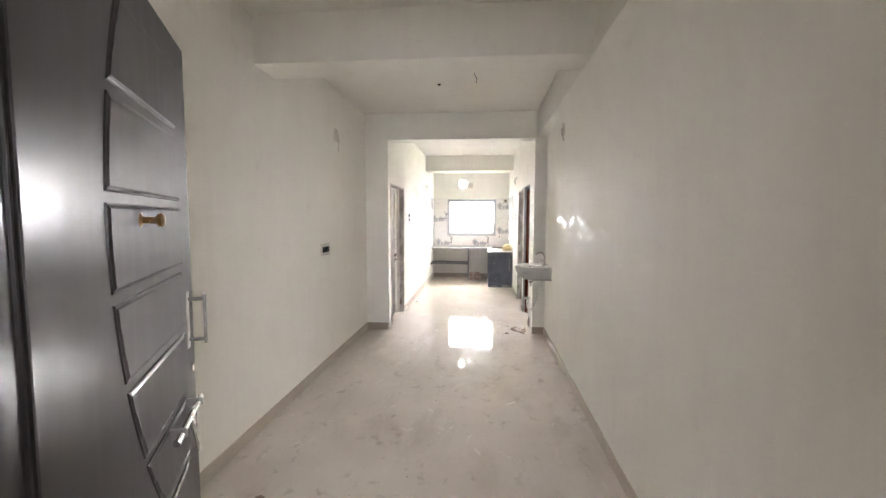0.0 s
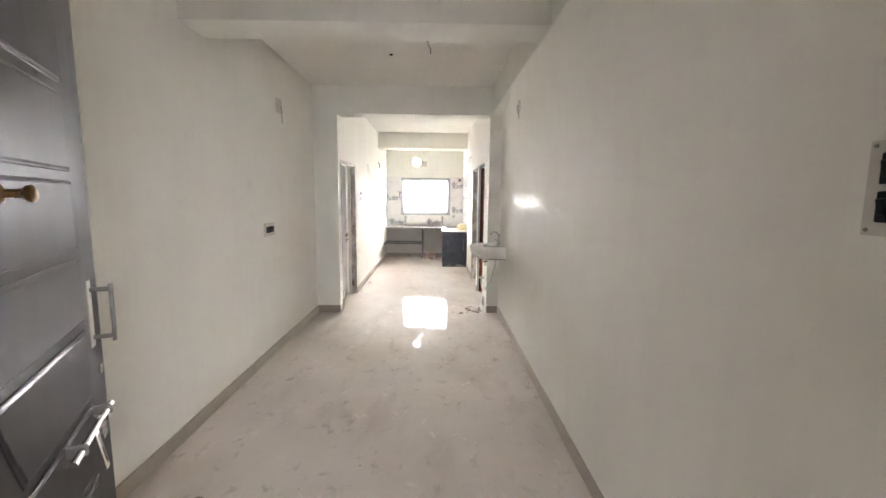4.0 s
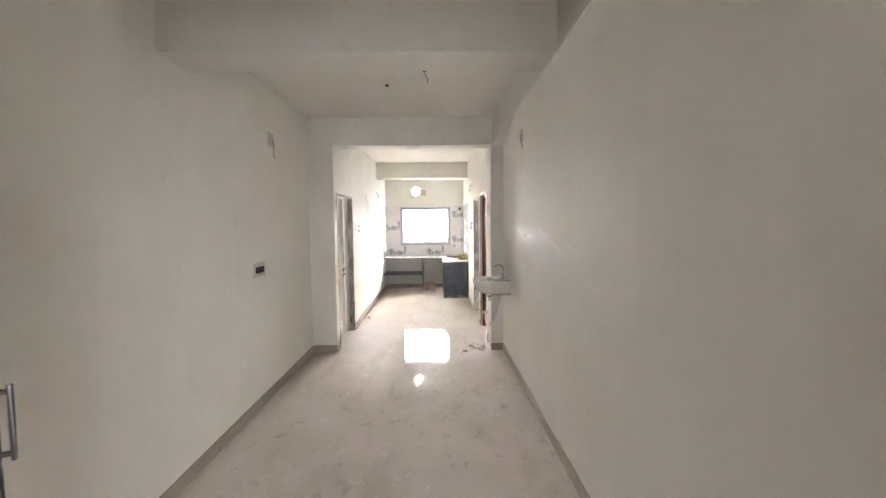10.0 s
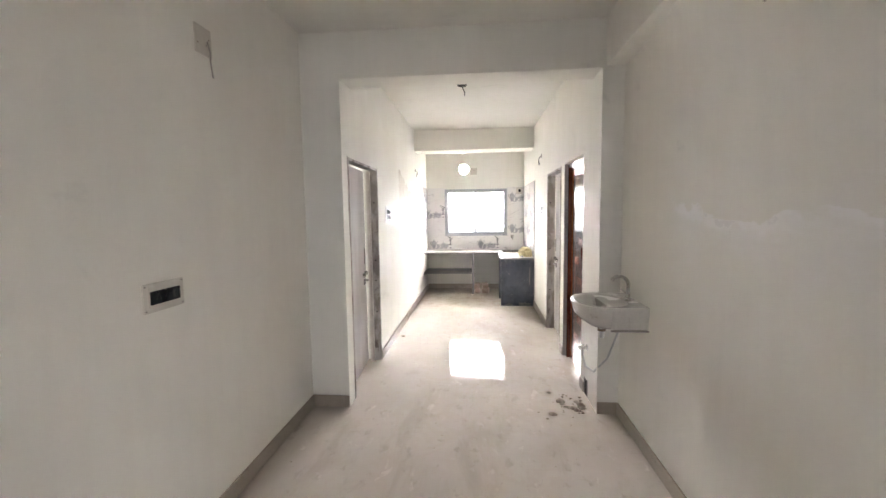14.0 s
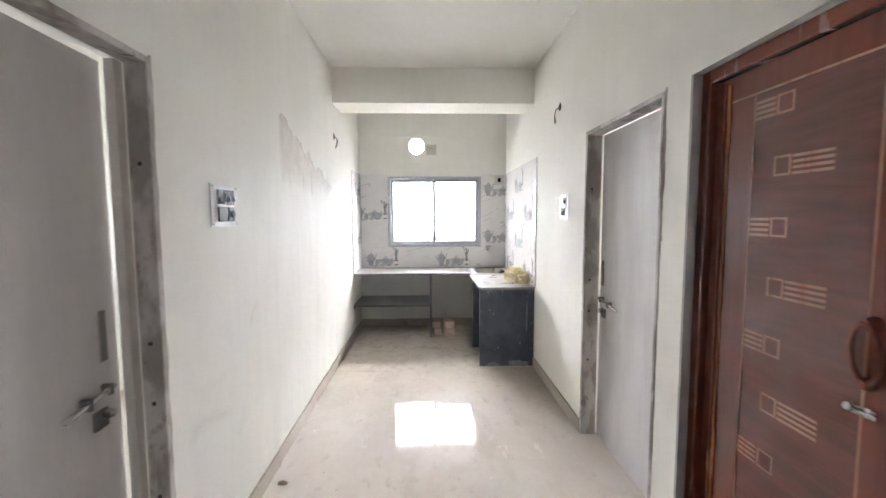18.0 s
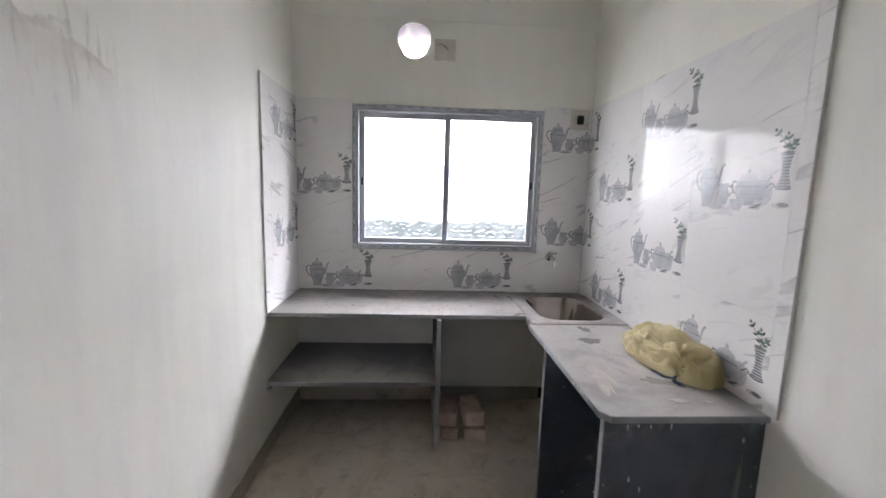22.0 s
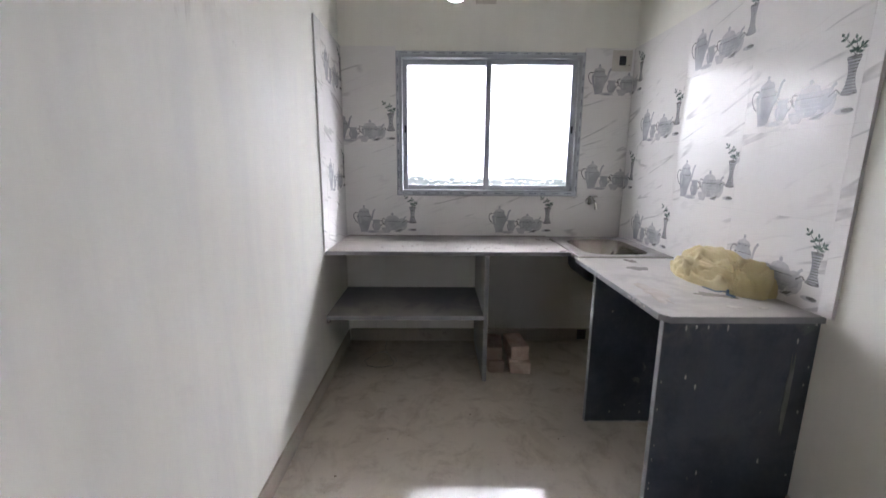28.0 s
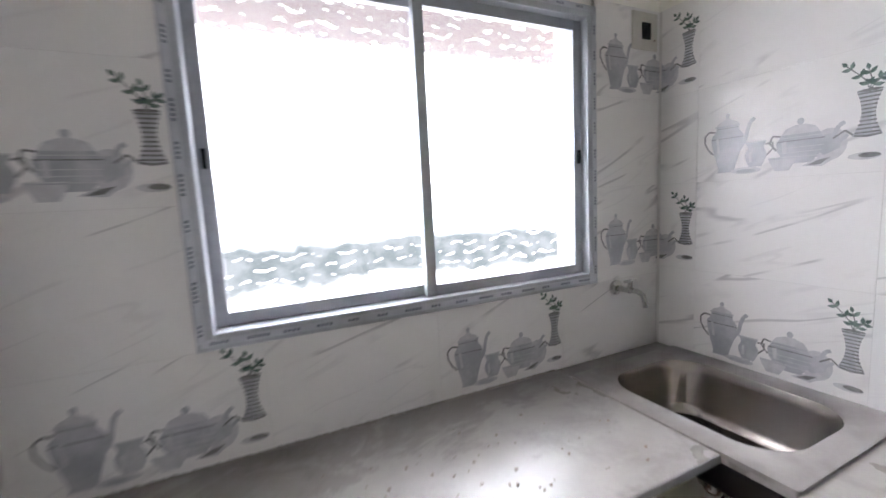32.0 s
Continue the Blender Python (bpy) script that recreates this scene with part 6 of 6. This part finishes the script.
# ---- small things under and on the worktop ----
w = thing("wire_loop", "loose grey wire loop lying on the floor", "wire", (0.27, 5.16, 0.0))
bm = bmesh.new()
tube(bm, [(0.11 * math.cos(a * 0.5) + 0.01 * math.sin(3 * a), 0.09 * math.sin(a * 0.5), 0.004 + 0.03 * max(0, math.sin(a * 0.5)) ** 4) for a in range(13)] + [(0.02, 0.1, 0.05), (0.03, 0.13, 0.1)], 0.0025, 5)
part("strand", bm, WIRE_GREY, w, smooth=True)
n = thing("skirting_notch", "dark square notch in the skirting under the sink", "wall hole", (1.80, BACK - T, 0.05))
part("opening", boxed(-0.035, 0.035, -0.001, 0.002, -0.035, 0.045), HOLE_DARK, n)
c = thing("wall_conduit", "thin plastered conduit line on the wall under the worktop", "conduit", (1.70, BACK, 0.45))
part("pipe", boxed(-0.006, 0.006, -0.004, 0.0, -0.34, 0.33, bevel=0.002), WALL, c)


def smear(name, label, at, axes, size, material, seed, cuts=30):
    """A thin ragged smear of dried cement; axes: the two ways in which it lies."""
    u, v = Vector(axes[0]), Vector(axes[1])
    out = u.cross(v)
    bm = bmesh.new()
    rim, mid = [], []
    for k in range(cuts):
        a = 2 * math.pi * k / cuts
        q = 1 + 0.5 * noise.noise((1.8 * math.cos(a) + seed, 1.8 * math.sin(a), seed * 0.7)) + 0.25 * noise.noise((5 * math.cos(a), 5 * math.sin(a) + seed, 0))
        p = Vector(at) + u * (size[0] * q * math.cos(a)) + v * (size[1] * q * math.sin(a))
        rim.append(bm.verts.new(p))
        mid.append(bm.verts.new(Vector(at) + (p - Vector(at)) * 0.8 + out * 0.0018))
    for k in range(cuts):
        bm.faces.new((rim[k], rim[(k + 1) % cuts], mid[(k + 1) % cuts], mid[k]))
    bm.faces.new(mid)
    return tagged(part(name, bm, material), label, "cement smear", "cement smears")


FLAT = ((1, 0, 0), (0, 1, 0))
FRONT = ((1, 0, 0), (0, 0, 1))
SMEAR = surface("pale_cement_smear", (0.42, 0.40, 0.37), (0.48, 0.46, 0.43), 14.0, (0.7, 0.85), 0.25)
SMEAR_DARK = surface("damp_cement_smear", (0.15, 0.142, 0.135), (0.20, 0.19, 0.175), 14.0, (0.6, 0.8), 0.2)
SMEAR_GREY = surface("grey_cement_smear", (0.15, 0.15, 0.145), (0.22, 0.215, 0.205), 12.0, (0.7, 0.85), 0.25)
SMEAR_WARM = surface("buff_cement_smear", (0.36, 0.325, 0.29), (0.42, 0.385, 0.35), 14.0, (0.7, 0.85), 0.2)
ON = CT + 0.0006
smear("cement_smear", "brownish cement ring on the worktop", (1.70, 4.53, ON), FLAT, (0.05, 0.04), SMEAR_DARK, 3)
smear("cement_smear", "pale cement smear on the worktop", (1.565, 4.12, ON), FLAT, (0.045, 0.13), SMEAR_WARM, 5)
smear("cement_smear", "pale cement smear on the worktop", (1.78, 3.93, ON), FLAT, (0.035, 0.018), SMEAR, 7)
smear("cement_smear", "pale cement smear on the worktop", (1.88, 3.92, ON), FLAT, (0.02, 0.012), SMEAR, 8)
FY = 3.845 - 0.0006
smear("cement_smear", "pale cement smear on the stone panel", (1.60, FY, 0.022), FRONT, (0.07, 0.022), SMEAR_GREY, 12)
smear("cement_smear", "pale cement smear on the stone panel", (1.87, FY, 0.032), FRONT, (0.10, 0.032), SMEAR_GREY, 13)
smear("cement_smear", "grey cement smear on the stone panel", (1.955, FY, 0.52), FRONT, (0.011, 0.16), SMEAR_GREY, 14)
for x, z, k in ((1.57, 0.60, 20), (1.61, 0.56, 21), (1.66, 0.2, 22), (1.89, 0.25, 23), (1.70, 0.79, 24), (1.55, 0.79, 25), (1.96, 0.74, 26)):
    smear("cement_fleck", "small white cement fleck on the stone panel", (x, FY, z), FRONT, (0.003, 0.011), SMEAR, k, 10)
FY = 4.47 - 0.0006
smear("cement_smear", "broad grey cement smear on the stone panel", (1.655, FY, 0.768), FRONT, (0.125, 0.034), SMEAR_WARM, 17)
smear("cement_smear", "pale cement smear low on the stone panel", (1.93, FY, 0.10), FRONT, (0.075, 0.045), SMEAR_GREY, 18)
smear("cement_smear", "thin cement run down the stone panel", (1.93, FY, 0.50), FRONT, (0.008, 0.11), SMEAR_GREY, 19)


def chips(owner_label, runs, seed):
    """Pale chips and flecks along the edges of the stone panels."""
    rng, bm = random.Random(seed), bmesh.new()
    for n, x0, x1, y, z0, z1, size in runs:
        for k in range(n):
            r = size * rng.uniform(0.4, 1.4)
            x, z = rng.uniform(x0, x1), rng.uniform(z0, z1)
            pts = [(x + r * rng.uniform(0.5, 1.2) * math.cos(2 * math.pi * i / 7), z + 1.8 * r * rng.uniform(0.5, 1.2) * math.sin(2 * math.pi * i / 7)) for i in range(7)]
            rim = [bm.verts.new((p, y, q)) for p, q in pts]
            top = [bm.verts.new((x + 0.7 * (p - x), y - 0.0012, z + 0.7 * (q - z))) for p, q in pts]
            for i in range(7):
                bm.faces.new((rim[i], rim[(i + 1) % 7], top[(i + 1) % 7], top[i]))
            bm.faces.new(top)
    return tagged(part("cement_flecks", bm, SMEAR), owner_label, "cement flecks", kind="stuff")


chips("pale cement flecks and chipped edges on the stone panels", [
    (6, 1.48, 2.02, 3.8444, 0.78, 0.81, 0.0035), (8, 1.48, 1.486, 3.8444, 0.02, 0.8, 0.0035), (5, 2.0, 2.03, 3.8444, 0.05, 0.8, 0.004), (6, 1.5, 2.0, 3.8444, 0.03, 0.75, 0.0018),
    (6, 1.48, 2.02, 4.4694, 0.6, 0.81, 0.004), (6, 1.48, 2.02, 4.4694, 0.03, 0.12, 0.004), (4, 1.5, 2.0, 4.4694, 0.03, 0.75, 0.002)], 31)


EDGE = ((0, -1, 0), (0, 0, 1))
for y, z, w, k in ((4.092, 0.824, 0.016, 51), (4.055, 0.829, 0.009, 52), (4.015, 0.827, 0.020, 53), (3.965, 0.828, 0.008, 54), (4.58, 0.828, 0.010, 55)):
    smear("cement_fleck", "white cement chip on the worktop edge", (1.4552, y, z), EDGE, (w, 0.006), SMEAR, k, 14)


def mortar_foot(x0, x1, y, seed):
    """The broken line of mortar in which a stone panel stands."""
    rng, bm = random.Random(seed), bmesh.new()
    x = x0
    while x < x1:
        w = rng.uniform(0.008, 0.022)
        blob(bm, (x, y, 0.0), (w, rng.uniform(0.005, 0.010), rng.uniform(0.004, 0.011)), 0.6, seed + int(x * 500), 1)
        x += w * 1.5
    return tagged(part("mortar_foot", bm, SMEAR), "broken line of pale mortar along the foot of a stone panel", "mortar", kind="stuff")


mortar_foot(1.475, CORR_R - 0.02, 3.838, 41)
mortar_foot(1.470, CORR_R - 0.02, 4.463, 42)
